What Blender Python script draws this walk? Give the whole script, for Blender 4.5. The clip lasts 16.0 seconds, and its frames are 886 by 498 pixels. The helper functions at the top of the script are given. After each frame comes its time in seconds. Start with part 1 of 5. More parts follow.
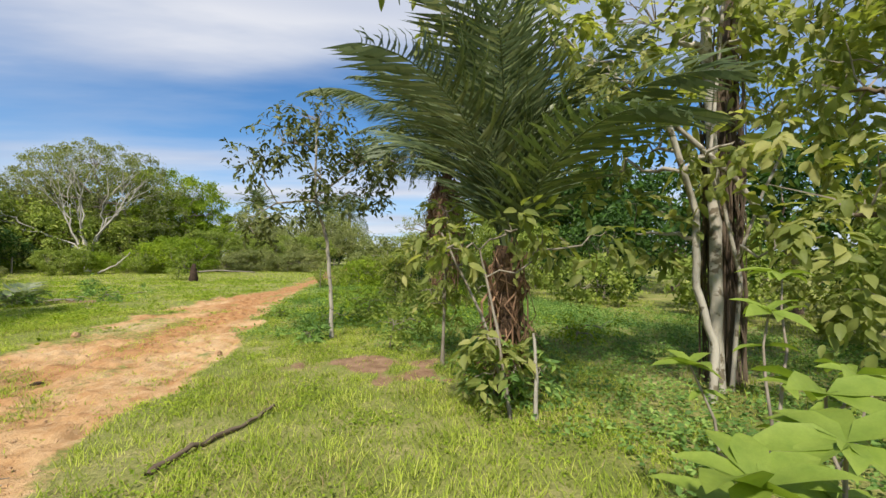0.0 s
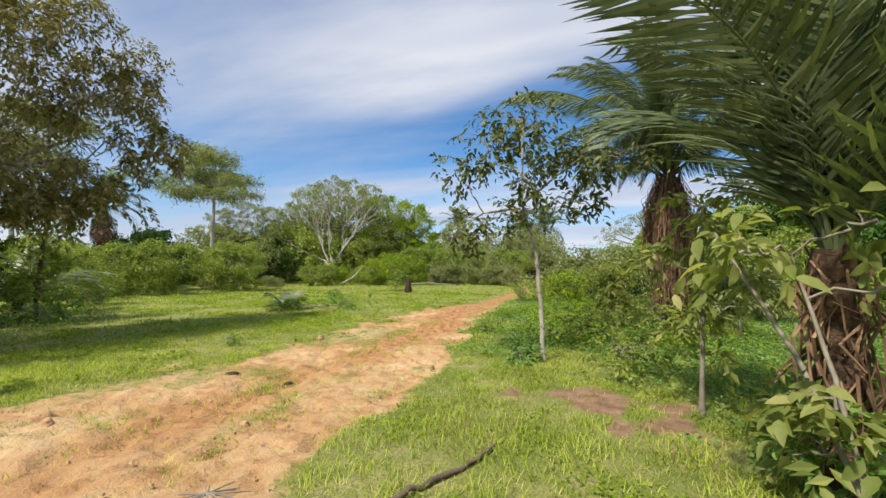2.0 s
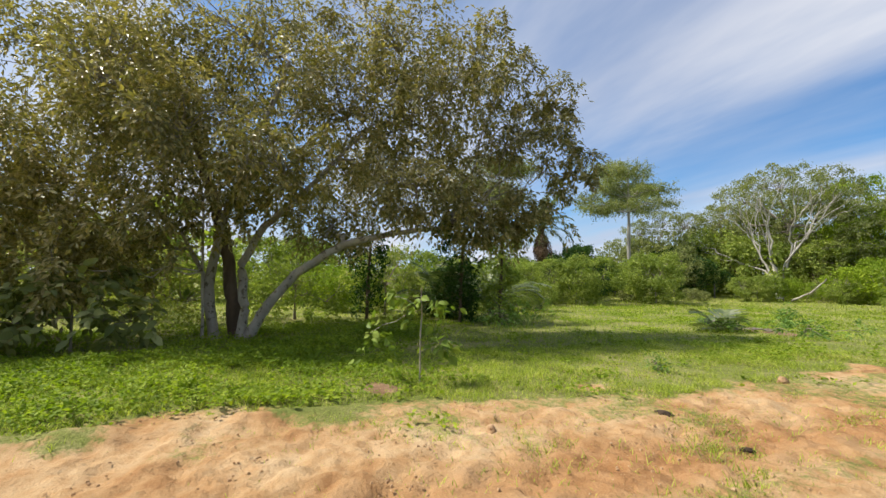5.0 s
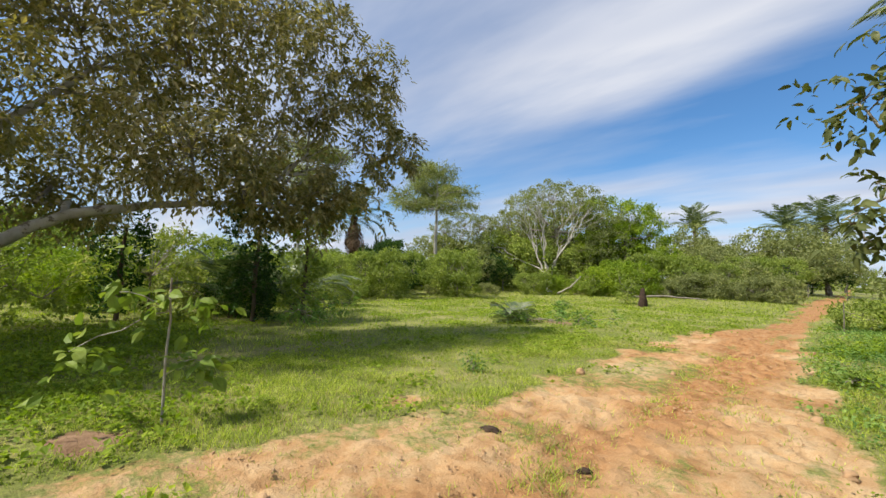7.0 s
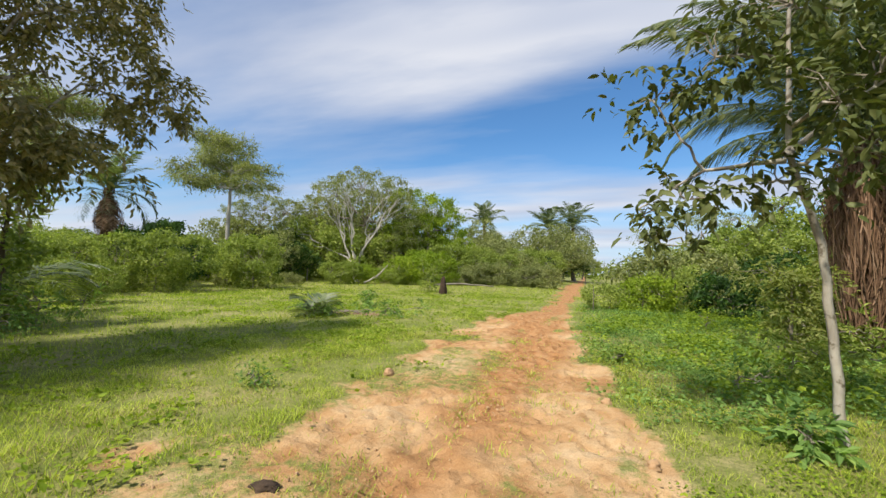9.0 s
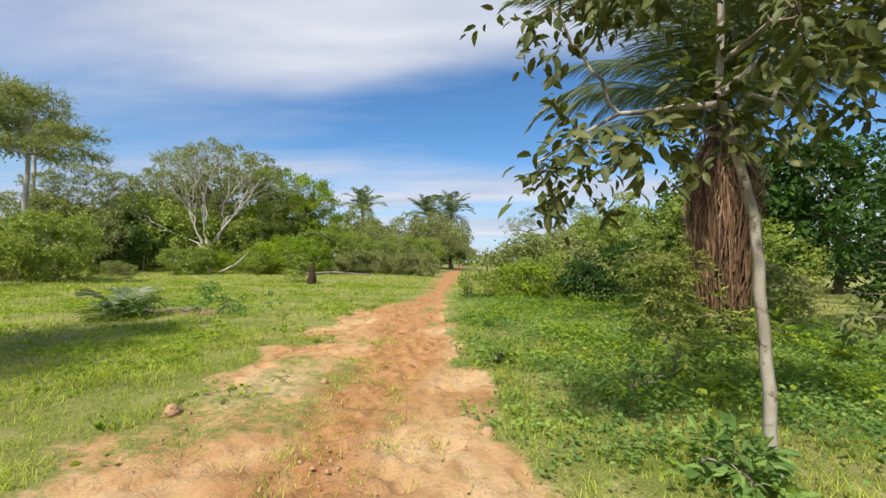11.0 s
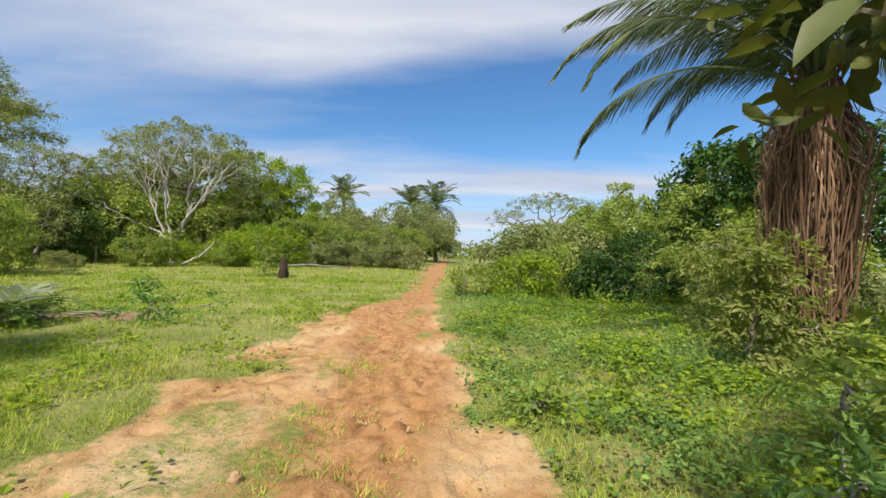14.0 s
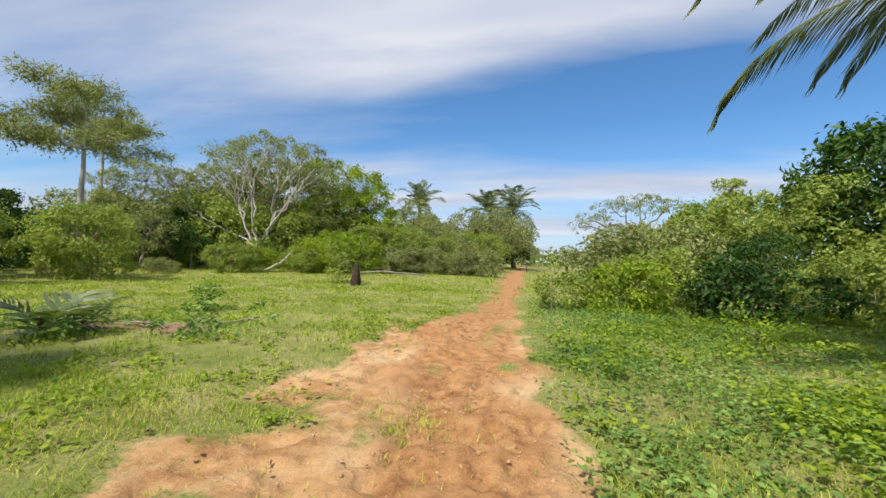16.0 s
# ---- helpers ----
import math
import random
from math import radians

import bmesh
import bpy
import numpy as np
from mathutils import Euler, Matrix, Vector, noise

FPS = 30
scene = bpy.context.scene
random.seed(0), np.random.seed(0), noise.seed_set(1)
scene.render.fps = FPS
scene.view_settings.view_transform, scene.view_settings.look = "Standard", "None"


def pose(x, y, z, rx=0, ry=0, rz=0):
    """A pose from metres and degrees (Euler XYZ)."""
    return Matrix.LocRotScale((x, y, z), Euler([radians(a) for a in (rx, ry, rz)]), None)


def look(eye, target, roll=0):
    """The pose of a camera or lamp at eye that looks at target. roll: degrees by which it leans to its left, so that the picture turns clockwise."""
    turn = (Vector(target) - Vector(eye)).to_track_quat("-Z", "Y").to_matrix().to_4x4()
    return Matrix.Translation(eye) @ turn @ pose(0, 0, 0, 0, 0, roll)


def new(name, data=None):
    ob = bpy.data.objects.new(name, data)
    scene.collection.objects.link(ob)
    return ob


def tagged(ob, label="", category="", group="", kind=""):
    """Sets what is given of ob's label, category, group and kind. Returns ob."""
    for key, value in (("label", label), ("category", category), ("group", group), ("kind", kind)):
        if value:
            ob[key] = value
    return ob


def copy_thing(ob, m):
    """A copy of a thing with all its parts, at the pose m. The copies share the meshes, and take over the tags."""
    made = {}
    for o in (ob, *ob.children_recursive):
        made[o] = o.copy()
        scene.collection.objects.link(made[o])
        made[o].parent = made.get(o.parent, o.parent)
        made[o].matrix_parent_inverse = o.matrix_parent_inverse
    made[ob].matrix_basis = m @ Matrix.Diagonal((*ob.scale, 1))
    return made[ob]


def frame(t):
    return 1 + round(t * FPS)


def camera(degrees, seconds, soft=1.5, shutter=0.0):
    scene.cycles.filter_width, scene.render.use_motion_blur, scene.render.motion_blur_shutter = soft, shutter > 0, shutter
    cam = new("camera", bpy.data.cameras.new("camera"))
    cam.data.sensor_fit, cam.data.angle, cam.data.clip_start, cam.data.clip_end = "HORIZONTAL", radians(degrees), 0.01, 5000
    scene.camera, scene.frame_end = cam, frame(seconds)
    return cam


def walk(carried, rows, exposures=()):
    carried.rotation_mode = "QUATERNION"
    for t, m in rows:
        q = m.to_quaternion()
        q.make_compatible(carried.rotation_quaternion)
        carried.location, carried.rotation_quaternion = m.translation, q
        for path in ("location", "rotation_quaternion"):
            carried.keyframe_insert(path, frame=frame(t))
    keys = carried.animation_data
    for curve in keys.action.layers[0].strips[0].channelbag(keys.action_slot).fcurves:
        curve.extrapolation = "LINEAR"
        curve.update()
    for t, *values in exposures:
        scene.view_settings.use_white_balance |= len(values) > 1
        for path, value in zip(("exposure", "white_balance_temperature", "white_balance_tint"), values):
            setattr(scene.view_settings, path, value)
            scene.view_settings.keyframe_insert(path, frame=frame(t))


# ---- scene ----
cam = camera(92.5, 16.0)
PATH = [
    (0, (-0.605, 1.371, 1.598), (-0.308, 3.349, 1.645), 0.4),
    (0.5, (-0.718, 1.522, 1.598), (-0.707, 3.521, 1.656), 0.2),
    (1, (-0.744, 1.799, 1.584), (-0.977, 3.784, 1.659), 0.1),
    (1.5, (-0.813, 2.028, 1.599), (-1.228, 3.982, 1.693), 0.2),
    (2, (-0.985, 2.288, 1.577), (-1.575, 4.196, 1.683), 0.3),
    (2.5, (-1.147, 2.459, 1.585), (-1.936, 4.293, 1.699), 0.5),
    (3, (-1.255, 2.575, 1.595), (-2.511, 4.127, 1.713), 0.6),
    (3.5, (-1.346, 2.734, 1.642), (-3.11, 3.666, 1.777), 0.3),
    (3.7, (-1.385, 2.753, 1.633), (-3.266, 3.417, 1.779), 0.4),
    (5.8, (-2.392, 3.528, 1.608), (-4.217, 4.334, 1.751), 1.0),
    (6, (-2.513, 3.619, 1.588), (-4.279, 4.547, 1.726), 1.1),
    (6.1, (-2.557, 3.668, 1.596), (-4.289, 4.658, 1.744), 0.8),
    (6.5, (-2.849, 3.79, 1.593), (-4.439, 4.996, 1.725), 1.3),
    (7, (-3.179, 3.995, 1.577), (-4.575, 5.421, 1.707), 1.4),
    (7.5, (-3.426, 4.162, 1.621), (-4.622, 5.76, 1.749), 1.4),
    (8, (-3.658, 4.328, 1.597), (-4.663, 6.053, 1.722), 1.4),
    (8.5, (-3.74, 4.66, 1.572), (-4.56, 6.481, 1.688), 1.4),
    (9, (-3.802, 5.064, 1.558), (-4.446, 6.955, 1.66), 1.4),
    (9.5, (-3.845, 5.462, 1.54), (-4.321, 7.402, 1.631), 1.4),
    (10, (-3.819, 5.907, 1.511), (-4.139, 7.88, 1.591), 1.5),
    (10.2, (-3.797, 6.11, 1.537), (-4.062, 8.091, 1.611), 1.4),
    (12.3, (-3.923, 7.928, 1.497), (-3.9, 9.927, 1.533), 1.5),
    (12.5, (-3.983, 8.073, 1.512), (-3.955, 10.073, 1.542), 1.6),
    (13, (-4.033, 8.463, 1.488), (-4.003, 10.463, 1.509), 1.6),
    (13.5, (-4.102, 8.879, 1.506), (-4.084, 10.879, 1.526), 1.6),
    (14, (-4.159, 9.333, 1.494), (-4.178, 11.333, 1.519), 1.5),
    (14.5, (-4.141, 9.845, 1.469), (-4.227, 11.843, 1.503), 1.5),
    (15, (-4.21, 10.303, 1.461), (-4.389, 12.294, 1.502), 1.5),
    (15.5, (-4.299, 10.734, 1.457), (-4.582, 12.713, 1.503), 1.5),
    (16, (-4.345, 11.187, 1.459), (-4.721, 13.151, 1.508), 1.5),
]
walk(cam, [(t, look(eye, target, roll)) for t, eye, target, roll in PATH])

# ---- world, sun, exposure ----
SUN_EL, SUN_AZ = radians(53), radians(206)   # azimuth clockwise from +y
sun_dir = Vector((math.sin(SUN_AZ) * math.cos(SUN_EL), math.cos(SUN_AZ) * math.cos(SUN_EL), math.sin(SUN_EL)))
sun = new("sun", bpy.data.lights.new("sun", "SUN"))
sun.data.energy, sun.data.angle, sun.data.color = 4.5, radians(3.0), (1.0, 0.93, 0.80)
sun.matrix_world = look(sun_dir * 50, (0, 0, 0))
scene.view_settings.exposure = 0.50


class Nodes:
    """A small helper that adds and joins shader nodes."""

    def __init__(self, tree):
        self.tree = tree
        tree.nodes.clear()

    def add(self, kind, props=None, **inputs):
        node = self.tree.nodes.new(kind)
        for key, value in (props or {}).items():
            setattr(node, key, value)
        for key, value in inputs.items():
            slot = node.inputs[int(key[1:])] if key[0] == "i" and key[1:].isdigit() else node.inputs[key.replace("_", " ")]
            if isinstance(value, bpy.types.NodeSocket):
                self.tree.links.new(value, slot)
            else:
                slot.default_value = value
        return node

    def ramp(self, fac, stops):
        node = self.add("ShaderNodeValToRGB", Fac=fac)
        els = node.color_ramp.elements
        while len(els) < len(stops):
            els.new(0.5)
        for el, (p, c) in zip(els, stops):
            el.position, el.color = p, (*c, 1) if len(c) == 3 else c
        return node.outputs[0]

    def mix(self, fac, a, b, how="MIX"):
        return self.add("ShaderNodeMix", {"data_type": "RGBA", "blend_type": how}, i0=fac, i6=a, i7=b).outputs[2]

    def math(self, op, a, b=0.0, clamp=False):
        return self.add("ShaderNodeMath", {"operation": op, "use_clamp": clamp}, i0=a, i1=b).outputs[0]

    def noise(self, vec, scale, detail=3.0, rough=0.55):
        return self.add("ShaderNodeTexNoise", Vector=vec, Scale=scale, Detail=detail, Roughness=rough).outputs[0]


def make_world():
    world = bpy.data.worlds.new("sky")
    world.use_nodes = True
    scene.world = world
    n = Nodes(world.node_tree)
    sky = n.add("ShaderNodeTexSky", {"sky_type": "NISHITA", "sun_disc": False, "sun_elevation": SUN_EL, "sun_rotation": SUN_AZ, "dust_density": 1.0, "ozone_density": 2.5})
    way = n.add("ShaderNodeTexCoord").outputs["Generated"]
    xyz = n.add("ShaderNodeSeparateXYZ", Vector=way)
    up = n.math("MAXIMUM", xyz.outputs[2], 0.0)
    low = n.math("ADD", up, 0.13)
    flat = n.add("ShaderNodeCombineXYZ", X=n.math("DIVIDE", xyz.outputs[0], low), Y=n.math("DIVIDE", xyz.outputs[1], low))
    turned = n.add("ShaderNodeMapping", Vector=flat.outputs[0], Rotation=(0, 0, radians(CLOUD_TURN)), Scale=(0.42, 1.25, 1), Location=CLOUD_AT)
    soft = n.noise(turned.outputs[0], 0.62, 3.0, 0.42)
    fine = n.noise(turned.outputs[0], 2.0, 5.0, 0.55)
    # an open blue window in the cloud sheet to the north
    gx, gy = n.math("DIVIDE", xyz.outputs[0], low), n.math("DIVIDE", xyz.outputs[1], low)
    du = n.math("DIVIDE", n.math("SUBTRACT", gx, 0.45), 1.75)
    dv = n.math("DIVIDE", n.math("SUBTRACT", n.math("ADD", gy, n.math("MULTIPLY", gx, 0.28)), 2.45), 0.78)
    gap = n.math("SQRT", n.math("ADD", n.math("MULTIPLY", du, du), n.math("MULTIPLY", dv, dv)))
    drift = n.ramp(n.math("MULTIPLY", gap, 0.4), [(0.12, (0.20, 0.20, 0.20)), (0.34, (0.31, 0.31, 0.31)), (0.50, (0.50, 0.50, 0.50)), (0.8, (0.53, 0.53, 0.53))])
    cover = n.math("ADD", n.math("ADD", n.math("MULTIPLY", soft, 0.70), n.math("MULTIPLY", fine, 0.26)), n.math("SUBTRACT", n.math("MULTIPLY", drift, 0.55), 0.235))
    streak = n.ramp(cover, [(0.38, (0.0, 0.0, 0.0)), (0.47, (0.28, 0.28, 0.28)), (0.60, (0.92, 0.92, 0.92))])
    shade = n.noise(turned.outputs[0], 1.1, 3.0)
    cloud = n.ramp(shade, [(0.38, (4.0, 4.4, 5.4)), (0.62, (5.9, 6.0, 6.4))])
    haze = n.ramp(up, [(0.0, (0.75, 0.75, 0.75)), (0.14, (0.10, 0.10, 0.10)), (0.3, (0, 0, 0))])
    deep = n.mix(1.0, sky.outputs[0], (0.56, 0.89, 1.13, 1), "MULTIPLY")
    blue = n.mix(haze, deep, (5.0, 5.9, 7.6, 1))
    out = n.mix(streak, blue, cloud)
    n.add("ShaderNodeOutputWorld", Surface=n.add("ShaderNodeBackground", Color=out, Strength=0.10).outputs[0])


CLOUD_TURN, CLOUD_AT = -52, (0.4, 0.1, 0)
make_world()


# ---- materials ----
def surface(name, colours, scale=4.0, rough=0.85, bump=0.3, bump_scale=30.0, stretch=(1, 1, 1), spread=0.0, leaf=0.0, gloss=0.22, patch=None):
    """A procedural surface: two colours by broad noise, fine grain, bump; spread varies it piece by piece; leaf lets light through."""
    mat = bpy.data.materials.new(name)
    mat.use_nodes = True
    n = Nodes(mat.node_tree)
    obj = n.add("ShaderNodeTexCoord").outputs["Object"]
    vec = n.add("ShaderNodeMapping", Vector=obj, Scale=stretch).outputs[0]
    big = n.noise(vec, scale, 3.0)
    if leaf or spread:
        piece = n.add("ShaderNodeNewGeometry").outputs["Random Per Island"]
        fac = n.math("ADD", n.math("MULTIPLY", piece, 0.62), n.math("MULTIPLY", n.math("SUBTRACT", big, 0.5), 1.1), True)
    else:
        fac = big
    steps = [((i + 0.5) / len(colours) if len(colours) > 2 else 0.3 + 0.4 * i, c) for i, c in enumerate(colours)]
    col = n.ramp(fac, steps)
    fine = n.noise(vec, bump_scale, 5.0, 0.65)
    col = n.mix(n.math("MULTIPLY", fine, 0.55), col, n.mix(1.0, col, (0.45, 0.42, 0.40, 1), "MULTIPLY"))
    if patch:
        spots = n.ramp(n.noise(obj, patch[1], 4.0, 0.6), [(patch[2], (0, 0, 0)), (patch[2] + 0.06, (1, 1, 1))])
        col = n.mix(spots, col, (*patch[0], 1))
    bsdf = n.add("ShaderNodeBsdfPrincipled", Base_Color=col, Roughness=rough)
    bsdf.inputs["Specular IOR Level"].default_value = gloss
    if bump:
        n.tree.links.new(n.add("ShaderNodeBump", Height=fine, Strength=bump, Distance=0.02).outputs[0], bsdf.inputs["Normal"])
    shader = bsdf.outputs[0]
    if leaf:
        through_light = n.add("ShaderNodeBsdfTranslucent", Color=n.mix(1.0, col, (1.25, 1.35, 0.55, 1), "MULTIPLY"))
        shader = n.add("ShaderNodeMixShader", i0=leaf, i1=shader, i2=through_light.outputs[0]).outputs[0]
    n.add("ShaderNodeOutputMaterial", Surface=shader)
    return mat


def ground_surface():
    mat = bpy.data.materials.new("field_ground")
    mat.use_nodes = True
    n = Nodes(mat.node_tree)
    vec = n.add("ShaderNodeTexCoord").outputs["Object"]
    dirt = n.add("ShaderNodeAttribute", {"attribute_name": "bare"}).outputs["Fac"]
    soil = n.add("ShaderNodeAttribute", {"attribute_name": "humus"}).outputs["Fac"]
    fine = n.noise(vec, 34.0, 6.0, 0.7)
    mid = n.noise(vec, 5.0, 5.0, 0.6)
    broad = n.noise(vec, 0.7, 3.0)
    churned = n.add("ShaderNodeAttribute", {"attribute_name": "worn"}).outputs["Fac"]
    grain = n.noise(vec, 90.0, 3.0, 0.6)
    sand = n.ramp(n.math("ADD", n.math("MULTIPLY", mid, 0.42), n.math("MULTIPLY", broad, 0.58)),
                  [(0.38, (0.36, 0.195, 0.086)), (0.46, (0.455, 0.275, 0.132)), (0.54, (0.53, 0.355, 0.190)), (0.63, (0.57, 0.42, 0.255))])
    lane = n.ramp(n.math("ADD", mid, n.math("MULTIPLY", fine, 0.5)), [(0.55, (0.23, 0.105, 0.042)), (0.72, (0.37, 0.190, 0.080)), (0.92, (0.46, 0.265, 0.126))])
    sand = n.mix(n.ramp(n.math("ADD", churned, n.math("MULTIPLY", n.math("SUBTRACT", mid, 0.5), 1.2)), [(0.1, (0, 0, 0)), (0.62, (0.95, 0.95, 0.95))]), sand, lane)
    sand = n.mix(n.ramp(grain, [(0.40, (0.45, 0.45, 0.45)), (0.6, (0, 0, 0))]), sand, n.mix(1.0, sand, (0.74, 0.66, 0.58, 1), "MULTIPLY"))
    litter = n.ramp(n.noise(vec, 16.0, 5.0, 0.7), [(0.60, (0, 0, 0)), (0.68, (0.55, 0.55, 0.55))])
    sand = n.mix(litter, sand, (0.21, 0.135, 0.07, 1))
    turf = n.ramp(n.math("ADD", n.math("MULTIPLY", mid, 0.4), n.math("MULTIPLY", broad, 0.6)),
                  [(0.34, (0.13, 0.165, 0.036)), (0.48, (0.23, 0.245, 0.066)), (0.62, (0.38, 0.33, 0.15))])
    turf = n.mix(n.ramp(fine, [(0.4, (0, 0, 0)), (0.62, (0.7, 0.7, 0.7))]), turf, (0.10, 0.125, 0.030, 1))
    edge = n.math("ADD", dirt, n.math("MULTIPLY", n.math("SUBTRACT", n.noise(vec, 9.0, 7.0, 0.8), 0.5), 2.2))
    col = n.mix(n.ramp(edge, [(0.26, (0, 0, 0)), (0.66, (1, 1, 1))]), turf, sand)
    brown = n.ramp(mid, [(0.35, (0.18, 0.105, 0.06)), (0.65, (0.32, 0.205, 0.13))])
    col = n.mix(n.ramp(n.math("ADD", soil, n.math("MULTIPLY", n.math("SUBTRACT", fine, 0.5), 0.6)), [(0.4, (0, 0, 0)), (0.6, (1, 1, 1))]), col, brown)
    bsdf = n.add("ShaderNodeBsdfPrincipled", Base_Color=col, Roughness=0.95)
    bsdf.inputs["Specular IOR Level"].default_value = 0.15
    crust = n.noise(vec, 15.0, 6.0, 0.72)
    height = n.math("ADD", n.math("MULTIPLY", mid, 0.5), n.math("ADD", n.math("MULTIPLY", crust, 1.0), n.math("MULTIPLY", fine, 0.35)))
    n.tree.links.new(n.add("ShaderNodeBump", Height=height, Strength=0.9, Distance=0.035).outputs[0], bsdf.inputs["Normal"])
    n.add("ShaderNodeOutputMaterial", Surface=bsdf.outputs[0])
    return mat


M_GROUND = ground_surface()
M_GRASS = surface("grass_blades", [(0.235, 0.310, 0.040), (0.420, 0.520, 0.065), (0.600, 0.640, 0.130), (0.700, 0.680, 0.280)], 1.6, 0.7, 0, spread=1, leaf=0.4, gloss=0.22)
M_WEED = surface("weed_leaves", [(0.130, 0.240, 0.065), (0.270, 0.420, 0.105), (0.470, 0.600, 0.170)], 0.8, 0.6, 0, leaf=0.42, gloss=0.22)
M_BIG = surface("olive_leaves", [(0.215, 0.200, 0.070), (0.440, 0.360, 0.150), (0.660, 0.580, 0.330)], 0.35, 0.42, 0, leaf=0.36, gloss=0.5)
M_MID = surface("mid_green_leaves", [(0.215, 0.285, 0.060), (0.370, 0.440, 0.095), (0.560, 0.600, 0.170)], 0.4, 0.55, 0, leaf=0.42)
M_BRIGHT = surface("bright_leaves", [(0.189, 0.284, 0.023), (0.332, 0.437, 0.036), (0.498, 0.571, 0.059)], 0.4, 0.6, 0, leaf=0.42, gloss=0.22)
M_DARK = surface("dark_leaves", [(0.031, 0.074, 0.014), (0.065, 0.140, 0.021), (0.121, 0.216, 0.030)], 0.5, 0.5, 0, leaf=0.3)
M_GREY = surface("grey_green_leaves", [(0.200, 0.235, 0.090), (0.345, 0.370, 0.145), (0.530, 0.530, 0.240)], 0.4, 0.6, 0, leaf=0.38, gloss=0.22)
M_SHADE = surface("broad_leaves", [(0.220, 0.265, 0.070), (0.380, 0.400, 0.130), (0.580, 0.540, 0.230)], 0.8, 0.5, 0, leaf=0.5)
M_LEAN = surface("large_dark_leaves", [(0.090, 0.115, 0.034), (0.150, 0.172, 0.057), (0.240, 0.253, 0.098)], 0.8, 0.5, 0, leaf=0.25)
M_FRESH = surface("fresh_leaves", [(0.181, 0.270, 0.044), (0.282, 0.370, 0.068), (0.373, 0.440, 0.104)], 2.0, 0.5, 0, leaf=0.35)
M_PALM = surface("palm_leaflets", [(0.095, 0.135, 0.060), (0.200, 0.245, 0.105), (0.390, 0.410, 0.200)], 0.6, 0.42, 0, leaf=0.28, gloss=0.3)
M_DRY = surface("dry_fibre", [(0.150, 0.088, 0.052), (0.340, 0.205, 0.125), (0.560, 0.390, 0.265)], 3.0, 0.9, 0, spread=1)
M_STRAW = surface("straw", [(0.30, 0.24, 0.10), (0.45, 0.37, 0.19)], 3.0, 0.9, 0, spread=1)
M_BARK = surface("brown_bark", [(0.085, 0.060, 0.042), (0.21, 0.16, 0.115)], 3.0, 0.95, 0.9, 22.0, (1, 1, 0.3))
M_PALE = surface("pale_bark", [(0.32, 0.29, 0.24), (0.56, 0.52, 0.45)], 3.0, 0.9, 0.6, 26.0, (1, 1, 0.45), patch=((0.15, 0.125, 0.09), 6.0, 0.56))
M_WHITE = surface("whitish_bark", [(0.36, 0.34, 0.29), (0.56, 0.53, 0.47)], 3.0, 0.9, 0.5, 26.0, (1, 1, 0.45))
M_TWIG = surface("twig_bark", [(0.20, 0.17, 0.13), (0.36, 0.32, 0.26)], 4.0, 0.9, 0.4)
M_BOOTS = surface("palm_stem", [(0.055, 0.036, 0.024), (0.20, 0.125, 0.075)], 7.0, 0.95, 1.0, 30.0, (1, 1, 2.0))
M_STUMP = surface("termite_earth", [(0.035, 0.024, 0.018), (0.085, 0.055, 0.038)], 5.0, 0.95, 0.8)
M_DUNG = surface("dry_dung", [(0.045, 0.030, 0.020), (0.11, 0.075, 0.05)], 9.0, 0.95, 0.8, 45.0)
M_STONE = surface("sandy_clod", [(0.42, 0.25, 0.13), (0.60, 0.42, 0.25)], 7.0, 0.95, 0.8)
M_POST = surface("weathered_post", [(0.16, 0.14, 0.115), (0.33, 0.30, 0.25)], 3.0, 0.9, 0.6, 30.0, (3, 3, 0.4))
M_WIRE = surface("fence_wire", [(0.22, 0.21, 0.20), (0.34, 0.33, 0.31)], 9.0, 0.5, 0)


# ---- geometry helpers ----
class Shape:
    """Gathers quads from numpy pieces into one mesh."""

    def __init__(self):
        self.v, self.f, self.m, self.count = [], [], [], 0

    def add(self, verts, faces, slot=0):
        self.v.append(np.asarray(verts, float).reshape(-1, 3))
        self.f.append(np.asarray(faces, int).reshape(-1, 4) + self.count)
        self.m.append(np.full(len(self.f[-1]), slot))
        self.count += len(self.v[-1])
        return self

    def mesh(self, name, *mats, smooth=False):
        v, f, m = np.concatenate(self.v), np.concatenate(self.f), np.concatenate(self.m)
        me = bpy.data.meshes.new(name)
        me.vertices.add(len(v))
        me.vertices.foreach_set("co", v.astype(np.float32).ravel())
        tri = f[:, 2] == f[:, 3]
        counts = np.where(tri, 3, 4)
        flat = f.ravel()[np.stack([np.ones(len(f), bool)] * 3 + [~tri], 1).ravel()]
        me.loops.add(len(flat))
        me.loops.foreach_set("vertex_index", flat.astype(np.int32))
        me.polygons.add(len(f))
        me.polygons.foreach_set("loop_start", np.concatenate([[0], np.cumsum(counts)[:-1]]).astype(np.int32))
        me.polygons.foreach_set("material_index", m.astype(np.int32))
        me.polygons.foreach_set("use_smooth", np.full(len(f), smooth))
        for mat in mats:
            me.materials.append(mat)
        me.update(calc_edges=True)
        return me


def unit(v):
    return v / np.maximum(np.linalg.norm(v, axis=-1, keepdims=True), 1e-9)


def rng_of(seed):
    return np.random.default_rng(seed)


